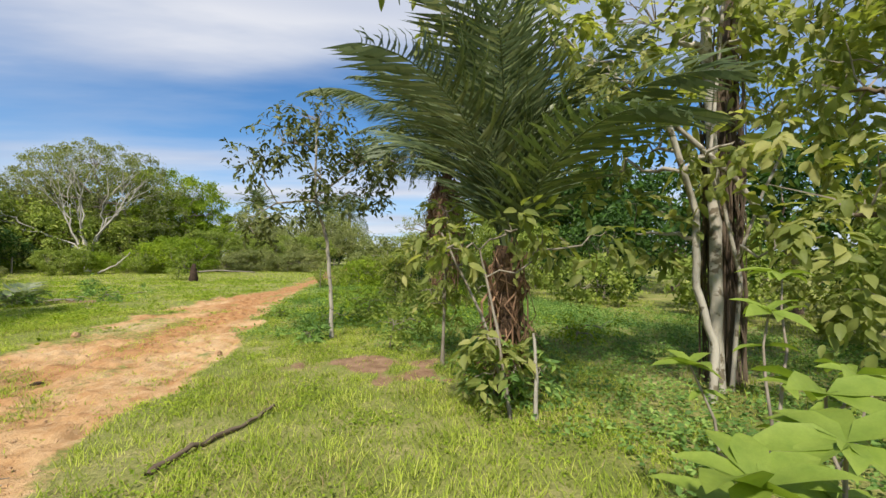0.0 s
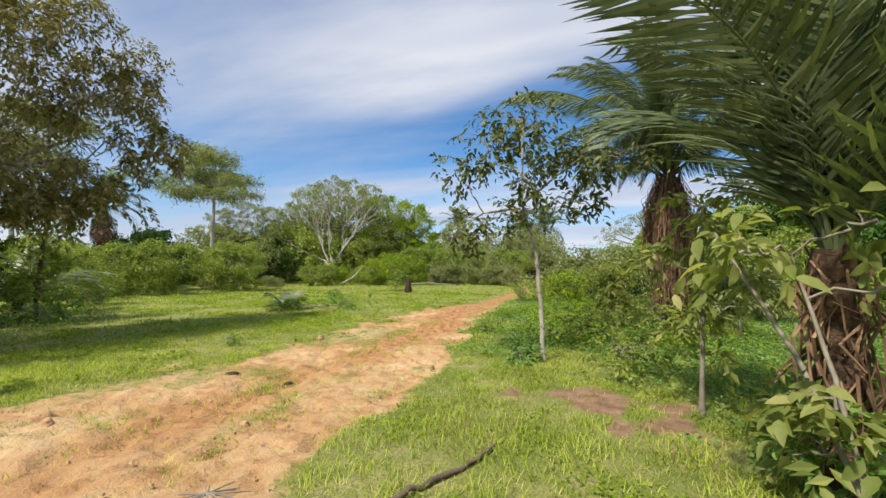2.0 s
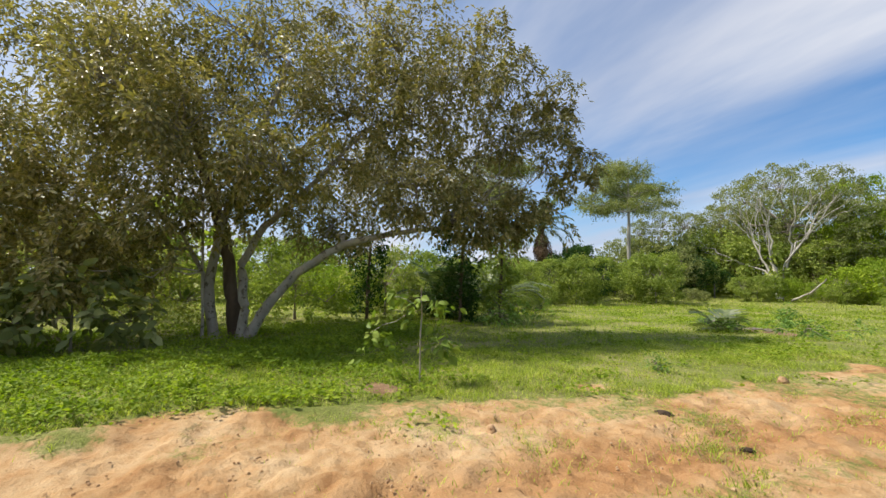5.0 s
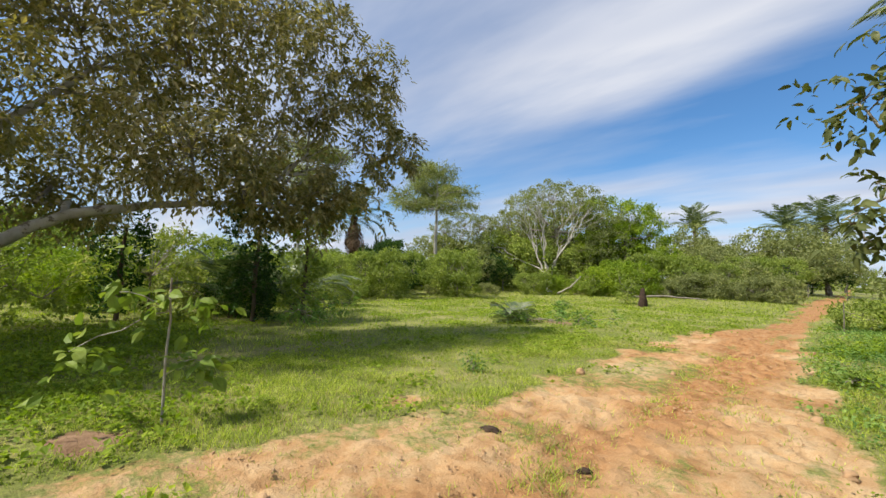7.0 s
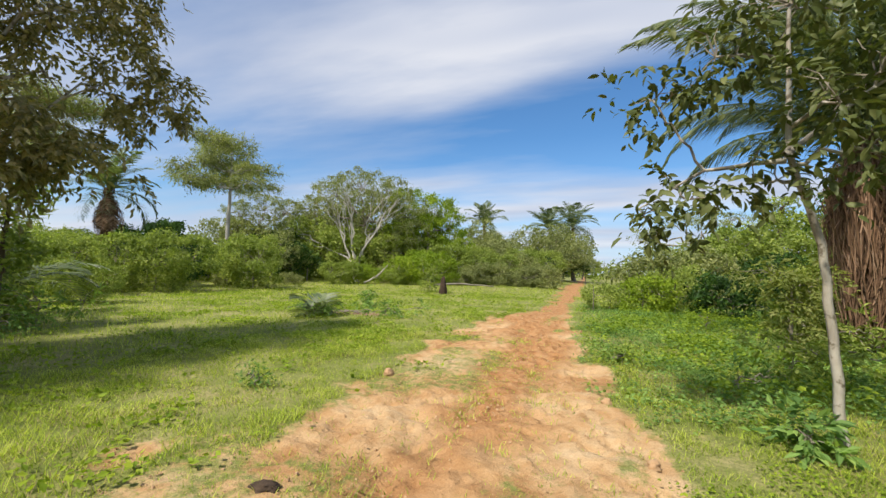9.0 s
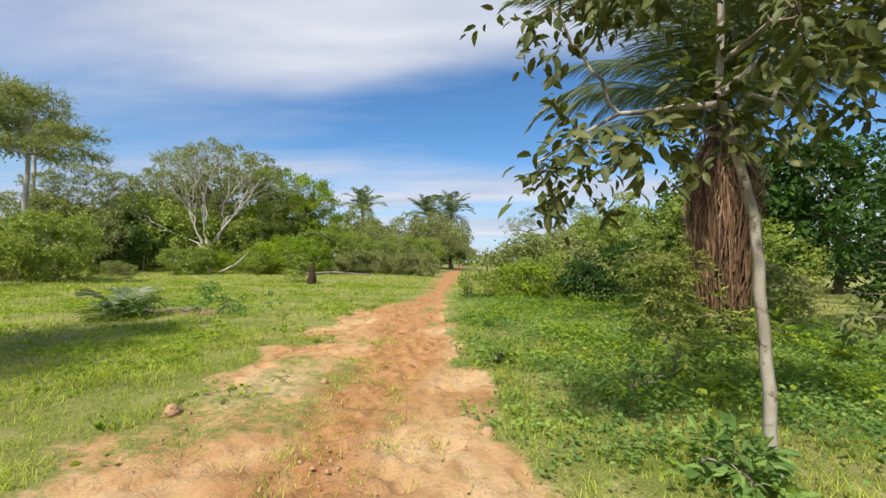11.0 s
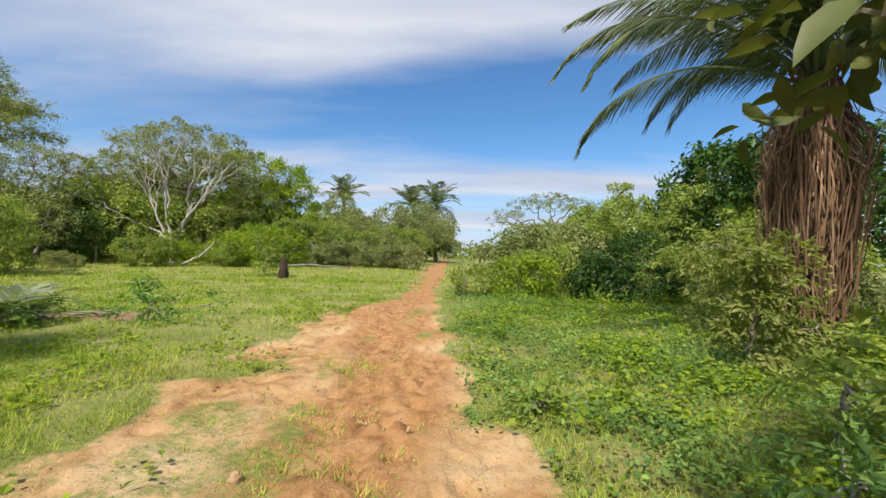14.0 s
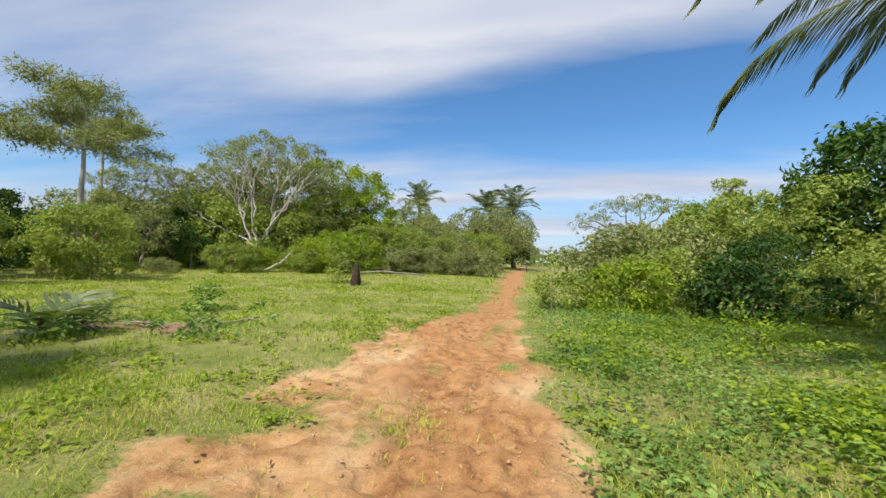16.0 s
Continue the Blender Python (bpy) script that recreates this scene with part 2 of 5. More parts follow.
def value_noise(x, y, scale, seed=0):
    """Smooth random values between 0 and 1."""
    x, y = np.asarray(x) / scale, np.asarray(y) / scale
    grid = rng_of(seed + 77).random((256, 256))
    i, j = np.floor(x).astype(int), np.floor(y).astype(int)
    u, w = x - i, y - j
    u, w = u * u * (3 - 2 * u), w * w * (3 - 2 * w)
    g = lambda a, b: grid[a % 256, b % 256]
    return (g(i, j) * (1 - u) + g(i + 1, j) * u) * (1 - w) + (g(i, j + 1) * (1 - u) + g(i + 1, j + 1) * u) * w


QUAD_LEAF = (np.array([(0, 0, 0), (-0.5, 0.45, 0.10), (0, 1, 0), (0.5, 0.45, 0.10)]), np.array([(0, 3, 2, 1)]))
BROAD_LEAF = (np.array([(0, 0, 0), (-0.40, 0.22, 0.08), (-0.47, 0.55, 0.06), (-0.22, 0.84, -0.05), (0, 1.0, -0.16), (0.22, 0.84, -0.05),
                        (0.47, 0.55, 0.06), (0.40, 0.22, 0.08), (0, 0.3, 0.0), (0, 0.65, -0.02)]),
              np.array([(0, 8, 1, 1), (8, 9, 2, 1), (9, 4, 3, 2), (0, 7, 8, 8), (8, 7, 6, 9), (9, 6, 5, 4)]))
BLADE = (np.array([(-0.5, 0, 0), (0.5, 0, 0), (0.3, 0.6, 0.05), (-0.3, 0.6, 0.05), (0, 1, 0.22)]), np.array([(0, 1, 2, 3), (3, 2, 4, 4)]))
SPIKE = (np.array([(-0.5, 0, 0), (0.5, 0, 0), (0, 1, 0.12)]), np.array([(0, 1, 2, 2)]))
LEAFLET = (np.array([(-0.2, 0, 0), (0.2, 0, 0), (0.5, 0.35, 0.0), (0, 0.38, 0.02), (-0.5, 0.35, 0.0), (0.3, 0.72, -0.10), (-0.3, 0.72, -0.10), (0, 1, -0.28)]),
           np.array([(0, 1, 2, 4), (4, 2, 5, 6), (6, 5, 7, 7)]))


def scatter(shape, template, at, forward, up, length, width, slot=0):
    """Adds a copy of the template at each place, its y axis along forward."""
    tv, tf = template
    forward = unit(forward)
    side = unit(np.cross(forward, up))
    up = np.cross(side, forward)
    length, width = np.broadcast_to(length, len(at))[:, None, None], np.broadcast_to(width, len(at))[:, None, None]
    v = at[:, None] + side[:, None] * tv[None, :, :1] * width + forward[:, None] * tv[None, :, 1:2] * length + up[:, None] * tv[None, :, 2:] * length
    f = tf[None] + (np.arange(len(at)) * len(tv))[:, None, None]
    return shape.add(v, f, slot)


def tube(shape, points, radii, sides=6, slot=0, wobble=0.0, rng=None):
    points = np.asarray(points, float)
    radii = np.broadcast_to(radii, len(points)).astype(float)
    along = unit(np.gradient(points, axis=0))
    ref = np.where(np.abs(along[:, 2:]) > 0.9, np.array([[1.0, 0, 0]]), np.array([[0, 0, 1.0]]))
    ref = np.repeat(ref[:1], len(points), 0)
    a = unit(np.cross(along, ref))
    b = np.cross(along, a)
    ang = np.arange(sides) * 2 * math.pi / sides
    r = radii[:, None] * (1 + (wobble * (rng.random((len(points), sides)) - 0.5) if wobble else 0))
    v = points[:, None] + a[:, None] * (np.cos(ang) * r)[..., None] + b[:, None] * (np.sin(ang) * r)[..., None]
    k, j = np.meshgrid(np.arange(len(points) - 1), np.arange(sides), indexing="ij")
    f = np.stack([k * sides + j, k * sides + (j + 1) % sides, (k + 1) * sides + (j + 1) % sides, (k + 1) * sides + j], -1).reshape(-1, 4)
    shape.add(v, f, slot)
    tip = np.arange(sides)[::-1] + (len(points) - 1) * sides
    if sides == 6:
        shape.add(v[-1], [(0, 1, 2, 3), (0, 3, 4, 5)], slot)
    return shape


def bend(a, b, rng, sag=0.0, crook=0.08, n=7):
    """A crooked line from a to b, bulging by sag."""
    a, b = np.asarray(a, float), np.asarray(b, float)
    s = np.linspace(0, 1, n)[:, None]
    far = np.linalg.norm(b - a)
    off = rng.normal(0, crook * far, (n, 3)) * np.sin(s * math.pi)
    return a + (b - a) * s + off + np.array([0, 0, sag]) * np.sin(s * math.pi)


def part(name, me, parent, label="", kind=""):
    ob = new(name, me)
    ob.parent = parent
    return tagged(ob, label, kind=kind)


def thing(name, at, label, category, group="", kind="", turn=0.0):
    ob = new(name)
    ob.matrix_basis = pose(at[0], at[1], ground_z(at[0], at[1]) + (at[2] if len(at) > 2 else 0), 0, 0, turn)
    return tagged(ob, label, category, group, kind)


def gz(x, y):
    """The ground's height."""
    x, y = np.asarray(x, float), np.asarray(y, float)
    far = np.hypot(x + 4, y - 8)
    z = 0.07 * (value_noise(x, y, 3.1, 1) - 0.5) + 0.30 * (value_noise(x, y, 13.0, 2) - 0.5) * np.clip((far - 9) / 25, 0, 1)
    rise = np.clip((far - 20) / 28, 0, 1)
    return z + 0.55 * rise * rise * (x < 0) * np.clip(-x / 10, 0, 1)


def ground_z(x, y):
    return float(gz(x, y))


def tidy(x):
    return np.clip(x, 0, 1)


def bare(x, y, tufty=False):
    """How bare the earth is at a place: 1 on the track, 0 in the grass; or, with tufty, how thick the tufts stand on the track."""
    left = np.interp(y, [-30, 0, 3, 5, 7, 10, 12, 15, 19.5, 21, 22.5, 30, 40, 60, 90], [-8.4, -7.4, -7.45, -7.1, -7.0, -6.75, -6.6, -6.75, -7.0, -6.8, -5.5, -5.6, -5.9, -5.6, -5.2])
    right = np.interp(y, [-30, 0, 5, 8, 12, 15, 20, 25, 40, 90], [-3.4, -2.5, -2.85, -3.2, -3.6, -4.0, -4.5, -4.7, -4.3, -4.2])
    n1, n2 = value_noise(x, y, 0.9, 3) - 0.5, value_noise(x, y * 0.55, 0.35, 4) - 0.5
    inside = np.minimum((x - left) / 0.85, (right - x) / 0.45) + 0.8 * n1 + 1.5 * n2
    patchy = tidy(1.7 - np.abs(x - left - 0.7) / 0.8) * tidy((y - 3) / 2) * tidy((17 - y) / 3)
    tufts = tidy((value_noise(x * 1.2, y * 0.5, 0.6, 5) - 0.72) * 3.5) + patchy * tidy((value_noise(x, y * 0.8, 0.62, 6) + 0.35 * value_noise(x, y, 0.2, 17) - 0.47) * 3.2)
    mid = tidy(1 - np.abs(x - (left + right) / 2 - 0.75) / 0.35) * tidy((value_noise(x, y * 0.5, 0.8, 8) - 0.45) * 3)
    if tufty:
        return tidy(tidy(tufts) + 0.8 * mid) * (inside > 0)
    spots = 0.75 + 0.5 * (value_noise(x, y, 0.16, 14) - 0.5) + 0.5 * (value_noise(x, y, 0.4, 15) - 0.5)
    return tidy(tidy(inside + 0.5) * (1 - 0.45 * tidy(tufts)) * (1 - 0.3 * patchy * tidy(tufts)) * (1 - 0.55 * mid) * (0.55 + 0.65 * spots))


def humus(x, y):
    """Bare brown soil in the grass."""
    out = 0
    for cx, cy, rx, ry in ((-0.75, 7.9, 0.75, 0.38), (-0.1, 7.1, 0.4, 0.35), (-8.2, 4.7, 0.35, 0.3), (-11.6, 18.3, 1.4, 0.4)):
        out = np.maximum(out, tidy(1.5 - np.hypot((x - cx) / rx, (y - cy) / ry) + 1.6 * (value_noise(x, y, 0.3, 9) - 0.5)))
    return out


def worn(x, y):
    """Where the cattle have churned the sand of the track to darker orange earth."""
    lane = np.interp(y, [-30, 4, 10, 14, 20, 30, 90], [-5.4, -5.0, -4.9, -4.9, -5.4, -4.9, -4.7])
    wide = np.interp(y, [0, 8, 12, 18, 24], [0.5, 0.55, 0.65, 1.0, 1.6])
    return tidy(1.25 - np.abs(x - lane) / wide + 0.9 * (value_noise(x, y, 0.7, 64) - 0.5)) * np.interp(y, [2, 6, 12, 16], [0.3, 0.5, 0.85, 1.0])


# ---- ground ----
def steps_out(lo, hi, fine, reach):
    """Even steps from lo to hi, growing ones beyond, as far as reach."""
    mid = np.arange(lo, hi + fine, fine)
    out, s = [], fine
    while not out or out[-1] < reach:
        s *= 1.12
        out.append((out[-1] if out else 0) + s)
    return np.concatenate([lo - np.array(out)[::-1], mid, mid[-1] + np.array(out)])


def make_ground():
    xs, ys = steps_out(-8.8, -1.8, 0.038, 1500), steps_out(1.5, 20.0, 0.048, 1500)
    x, y = np.meshgrid(xs, ys, indexing="ij")
    b, h = bare(x, y), humus(x, y)
    z = gz(x, y)
    near = (np.abs(x + 4) < 8) & (y < 34) & (y > -8)
    rough = 0.055 * (value_noise(x, y, 0.36, 11) - 0.5) + 0.05 * (value_noise(x, y, 0.15, 12) - 0.5) - 0.04 * tidy((value_noise(x, y, 0.22, 16) - 0.64) * 7)
    print_at = (value_noise(x + 0.4 * value_noise(x, y, 0.5, 61), y * 0.7, 0.13, 62) - 0.5) * tidy(2.2 - np.abs(x + 4.75 + 0.02 * y) / 0.55)
    rough = rough - 0.05 * tidy(-print_at * 2.4 - 0.25) + 0.03 * tidy(print_at * 2) + 0.035 * (value_noise(x, y, 0.075, 63) - 0.5)
    rut = -0.035 * np.exp(-((x + 5.0 + 0.02 * y) / 0.28) ** 2)
    z = z + near * b * (rough + rut - 0.02)
    # a low bank of pushed-up sand along the far edge of the track
    bank = np.exp(-((x + 7.25) / 0.22) ** 2) * tidy((5.2 - y) / 2) * tidy((y + 6) / 3)
    z = z + bank * 0.10 * (0.4 + value_noise(x, y, 0.4, 13))
    me = bpy.data.meshes.new("ground")
    nx, ny = len(xs), len(ys)
    i, j = np.meshgrid(np.arange(nx - 1), np.arange(ny - 1), indexing="ij")
    f = np.stack([i * ny + j, (i + 1) * ny + j, (i + 1) * ny + j + 1, i * ny + j + 1], -1).reshape(-1, 4)
    me = Shape().add(np.stack([x, y, z], -1), f).mesh("ground", M_GROUND, smooth=True)
    for name, values in (("bare", b), ("humus", h), ("worn", worn(x, y))):
        me.attributes.new(name, "FLOAT", "POINT").data.foreach_set("value", values.ravel().astype(np.float32))
    tagged(new("ground", me), "grassy field ground crossed by a bare sandy orange track", "ground", kind="structure")


make_ground()


# ---- plants ----
def crown(shape, clumps, rng, leaf, size, sprays, per, droop=0.25, slot=0, shell=0.75, spread=0.16, flat=0.8, aspect=0.38):
    """Leaves in sprays inside ellipsoids: (x, y, z, rx, ry, rz). sprays and per are for a clump one metre in radius. Returns the sprays' centres."""
    centres = []
    for cx, cy, cz, rx, ry, rz in clumps:
        area = (rx * ry + ry * rz + rx * rz) / 3
        k = max(6, int(sprays * area))
        way = unit(rng.normal(size=(k, 3)))
        deep = rng.random(k) ** (1 / 3.0 / max(shell, 0.1)) * (0.82 + 0.36 * rng.random(k))
        c = np.array([cx, cy, cz]) + way * deep[:, None] * np.array([rx, ry, rz])
        centres.append(c)
        radius = spread * (0.7 + 0.8 * rng.random(k)) * (0.55 + 0.45 * min(3.0, (rx + ry) / 2))
        arms = max(2, per // 7)
        each = max(3, per // arms)
        d = unit(way[:, None] * 0.55 + rng.normal(0, 0.62, (k, arms, 3)) * np.array([1, 1, flat]) - np.array([0, 0, droop * 0.8]))
        t = np.linspace(0.15, 1, each)[None, None, :, None]
        reach = (radius * 2.4)[:, None, None, None] * (0.6 + 0.6 * rng.random((k, arms, 1, 1)))
        line = c[:, None, None] + d[:, :, None] * t * reach - np.array([0, 0, droop]) * (t ** 2) * reach * 0.7
        at = (line + rng.normal(0, 0.06, line.shape) * reach).reshape(-1, 3)
        way_on = np.broadcast_to(d[:, :, None] - np.array([0, 0, droop]) * t * 1.4, line.shape).reshape(-1, 3)
        side = unit(np.cross(way_on, rng.normal(0, 0.35, way_on.shape) + np.array([0, 0, 1.0])))
        swap = np.where(np.arange(len(at)) % 2 == 0, 1.0, -1.0)[:, None]
        fwd = way_on * 0.75 + side * swap * 0.8 + rng.normal(0, 0.22, at.shape)
        outward = np.repeat(way, arms * each, 0)
        up = rng.normal(0, 0.38, at.shape) + np.array([0, 0, 0.65]) + outward * 0.7
        ln = size * (0.65 + 0.7 * rng.random(len(at)))
        scatter(shape, leaf, at, fwd, up, ln, ln * aspect, slot)
    return np.concatenate(centres)


def tufts_of_leaves(shape, clumps, rng, leaf, size, puff, cover=0.7, fill=1.0, aspect=0.5, loose=0.14, droop=0.2):
    """A dense crown: rounded tufts of leaves over the ellipsoids (x, y, z, rx, ry, rz), with a few loose leaves beyond. Returns the tufts' centres."""
    centres = []
    for n, (cx, cy, cz, rx, ry, rz) in enumerate(clumps):
        area = 4 * math.pi * ((rx * ry) ** 1.6 / 3 + (rx * rz) ** 1.6 / 3 + (ry * rz) ** 1.6 / 3) ** (1 / 1.6)
        k = max(4, int(cover * area / (math.pi * puff * puff)))
        way = unit(rng.normal(size=(k, 3)) + np.array([0, 0, 0.25]))
        c = np.array([cx, cy, cz]) + way * np.array([rx, ry, rz]) * (0.70 + 0.38 * rng.random(k))[:, None]
        keep = np.ones(k, bool)
        for j, (ox, oy, oz, ax, ay, az) in enumerate(clumps):
            if j != n:
                keep &= np.linalg.norm((c - (ox, oy, oz)) / (ax, ay, az), axis=1) > 0.72
        keep &= c[:, 2] > 0.1
        c, way = c[keep], way[keep]
        centres.append(c)
        if not len(c):
            continue
        m = max(8, int(fill * math.pi * puff * puff / (0.5 * size * size * aspect)))
        r = puff * (0.6 + 0.75 * rng.random(len(c)))
        d = unit(rng.normal(size=(len(c), m, 3)) + way[:, None] * 0.55 + np.array([0, 0, 0.45]))
        far = np.where(rng.random((len(c), m)) < loose, 1.15 + 0.7 * rng.random((len(c), m)), 0.55 + 0.5 * rng.random((len(c), m)))
        at = (c[:, None] + d * (far * r[:, None])[..., None] * np.array([1, 1, 0.75])).reshape(-1, 3)
        out = d.reshape(-1, 3)
        fwd = np.cross(out, rng.normal(size=at.shape)) + out * 0.45 - np.array([0, 0, droop])
        up = out + rng.normal(0, 0.38, at.shape) + np.array([0, 0, 0.2])
        ln = size * (0.6 + 0.8 * rng.random(len(at)))
        scatter(shape, leaf, at, fwd, up, ln, ln * aspect)
    return np.concatenate(centres)


def branches(shape, start, targets, rng, r0, slot=0, sag=0.3, sides=5, thin=0.012):
    for t in targets:
        far = np.linalg.norm(np.asarray(t) - start)
        r = r0 * (0.6 + 0.4 * rng.random())
        tube(shape, bend(start, t, rng, sag * (rng.random() - 0.2) * far * 0.3), np.linspace(r, thin, 7), sides, slot)


def make_tree(name, at, label, category, stems, clumps, leaf_mat, bark, seed, size=0.12, sprays=26, per=26, droop=0.25, leaf=QUAD_LEAF, twigs=0.5,
              limb=0.35, shell=0.75, spread=0.16, aspect=0.38, group="", flat=0.8, fork=None, rough_first=False, puff=0.0, cover=0.7, fill=1.0, max_twigs=900):
    """stems: lists of ((x, y, z), radius). A tree keeps its stems, limbs and crown as parts; each clump is joined by a limb to the nearest stem."""
    rng = rng_of(seed)
    tree = thing(name, at, label, category, group)
    ends = []
    for stem in stems:
        s = Shape()
        p = np.array([q for q, _ in stem], float)
        r = np.array([w for _, w in stem])
        k = np.linspace(0, len(p) - 1, 5 * len(p) - 4)
        i = np.minimum(k.astype(int), len(p) - 2)
        w = (k - i)[:, None]
        w = w * w * (3 - 2 * w) * 0.5 + w * 0.5
        line = p[i] * (1 - w) + p[i + 1] * w + rng.normal(0, 0.12, (len(k), 3)) * r[i][:, None]
        rr = r[i] * (1 - w[:, 0]) + r[i + 1] * w[:, 0]
        rr[0] *= 1.35
        tube(s, line, rr, 10 if r[0] > 0.08 else 6, 0, 0.16, rng)
        part("trunk", s.mesh(name + "_trunk", M_BARK if rough_first and stem is stems[0] else bark, smooth=True), tree)
        lo = max(1, int(len(line) * (fork or 0.55)))
        ends += [(line[q], rr[q]) for q in range(lo, len(line))]
    leaves, twiggy = Shape(), Shape()
    pts = np.array([e[0] for e in ends])
    if puff:
        c = tufts_of_leaves(leaves, clumps, rng, leaf, size, puff, cover, fill, aspect)
    else:
        c = crown(leaves, clumps, rng, leaf, size, sprays, per, droop, 0, shell, spread, flat, aspect)
    knots = []
    for cl in clumps:
        centre = np.array(cl[:3]) - np.array([0, 0, cl[5] * 0.25])
        n = int(np.argmin(np.linalg.norm(pts - centre, axis=1) + np.maximum(0, pts[:, 2] - centre[2]) * 1.5))
        line = bend(pts[n], centre, rng, 0.05, 0.06, 8)
        r = min(ends[n][1] * 0.8, limb * 0.2 + 0.02 * np.linalg.norm(pts[n] - centre))
        s = Shape()
        tube(s, line, np.linspace(r, max(0.012, r * 0.35), 8), 6, 0)
        part("limb", s.mesh(name + "_limb", bark, smooth=True), tree)
        knots += [line[4], line[6], line[7]]
    knots = np.array(knots)
    pick = rng.random(len(c)) < twigs
    for q in c[pick][:max_twigs]:
        n = int(np.argmin(np.linalg.norm(knots - q, axis=1)))
        far = np.linalg.norm(knots[n] - q)
        tube(twiggy, bend(knots[n], q, rng, 0.08 * far, 0.07, 4), np.linspace(0.006 + 0.008 * far, 0.004, 4), 3, 0)
    if twiggy.count:
        part("twig_tangle", twiggy.mesh(name + "_twigs", M_TWIG), tree, kind="stuff")
    part("crown", leaves.mesh(name + "_crown", leaf_mat, smooth=leaf is BROAD_LEAF), tree, kind="stuff")
    return tree


def frond_mesh(seed, length, leaflet, pairs=46, droop=1.0, width=0.030, ragged=0.1, mat=None, tuck=0.55, hang=0.0):
    """A feather-shaped palm leaf that leaves the origin along +y and arches down."""
    rng = rng_of(seed)
    s = Shape()
    t = np.linspace(0, 1, 16)
    angle = radians(8) - droop * 1.25 * t ** 1.6
    step = length / 15
    y, z = np.cumsum(np.cos(angle) * step) - step, np.cumsum(np.sin(angle) * step)
    x = 0.08 * length * (rng.random() - 0.5) * t ** 2
    line = np.stack([x, y, z], 1)
    tube(s, line, np.linspace(0.022, 0.004, 16) * length / 3, 5, 0)
    u = np.linspace(0.14, 0.995, pairs)
    at = np.stack([np.interp(u, t, line[:, k]) for k in range(3)], 1)
    along = unit(np.stack([np.interp(u, t, np.gradient(line[:, k])) for k in range(3)], 1))
    for side in (-1, 1):
        keep = rng.random(pairs) > ragged
        ln = leaflet * (0.45 + 0.85 * np.sin(np.clip(u * 1.08, 0, 1) * math.pi) ** 0.6) * (0.85 + 0.3 * rng.random(pairs))
        fwd = along * tuck + np.array([side, 0, 0]) * (1 - hang) + np.array([0, 0, 0.22 - hang * 1.3]) + rng.normal(0, 0.09, at.shape)
        up = np.cross(along, np.array([side, 0, 0.0])) * side * -1 + rng.normal(0, 0.2, at.shape)
        scatter(s, LEAFLET, at[keep], fwd[keep], np.abs(up[keep]) * np.array([0, 0, 1]) + np.array([0, 0, 0.5]), ln[keep], width, 0)
    return s.mesh("frond", mat or M_PALM)


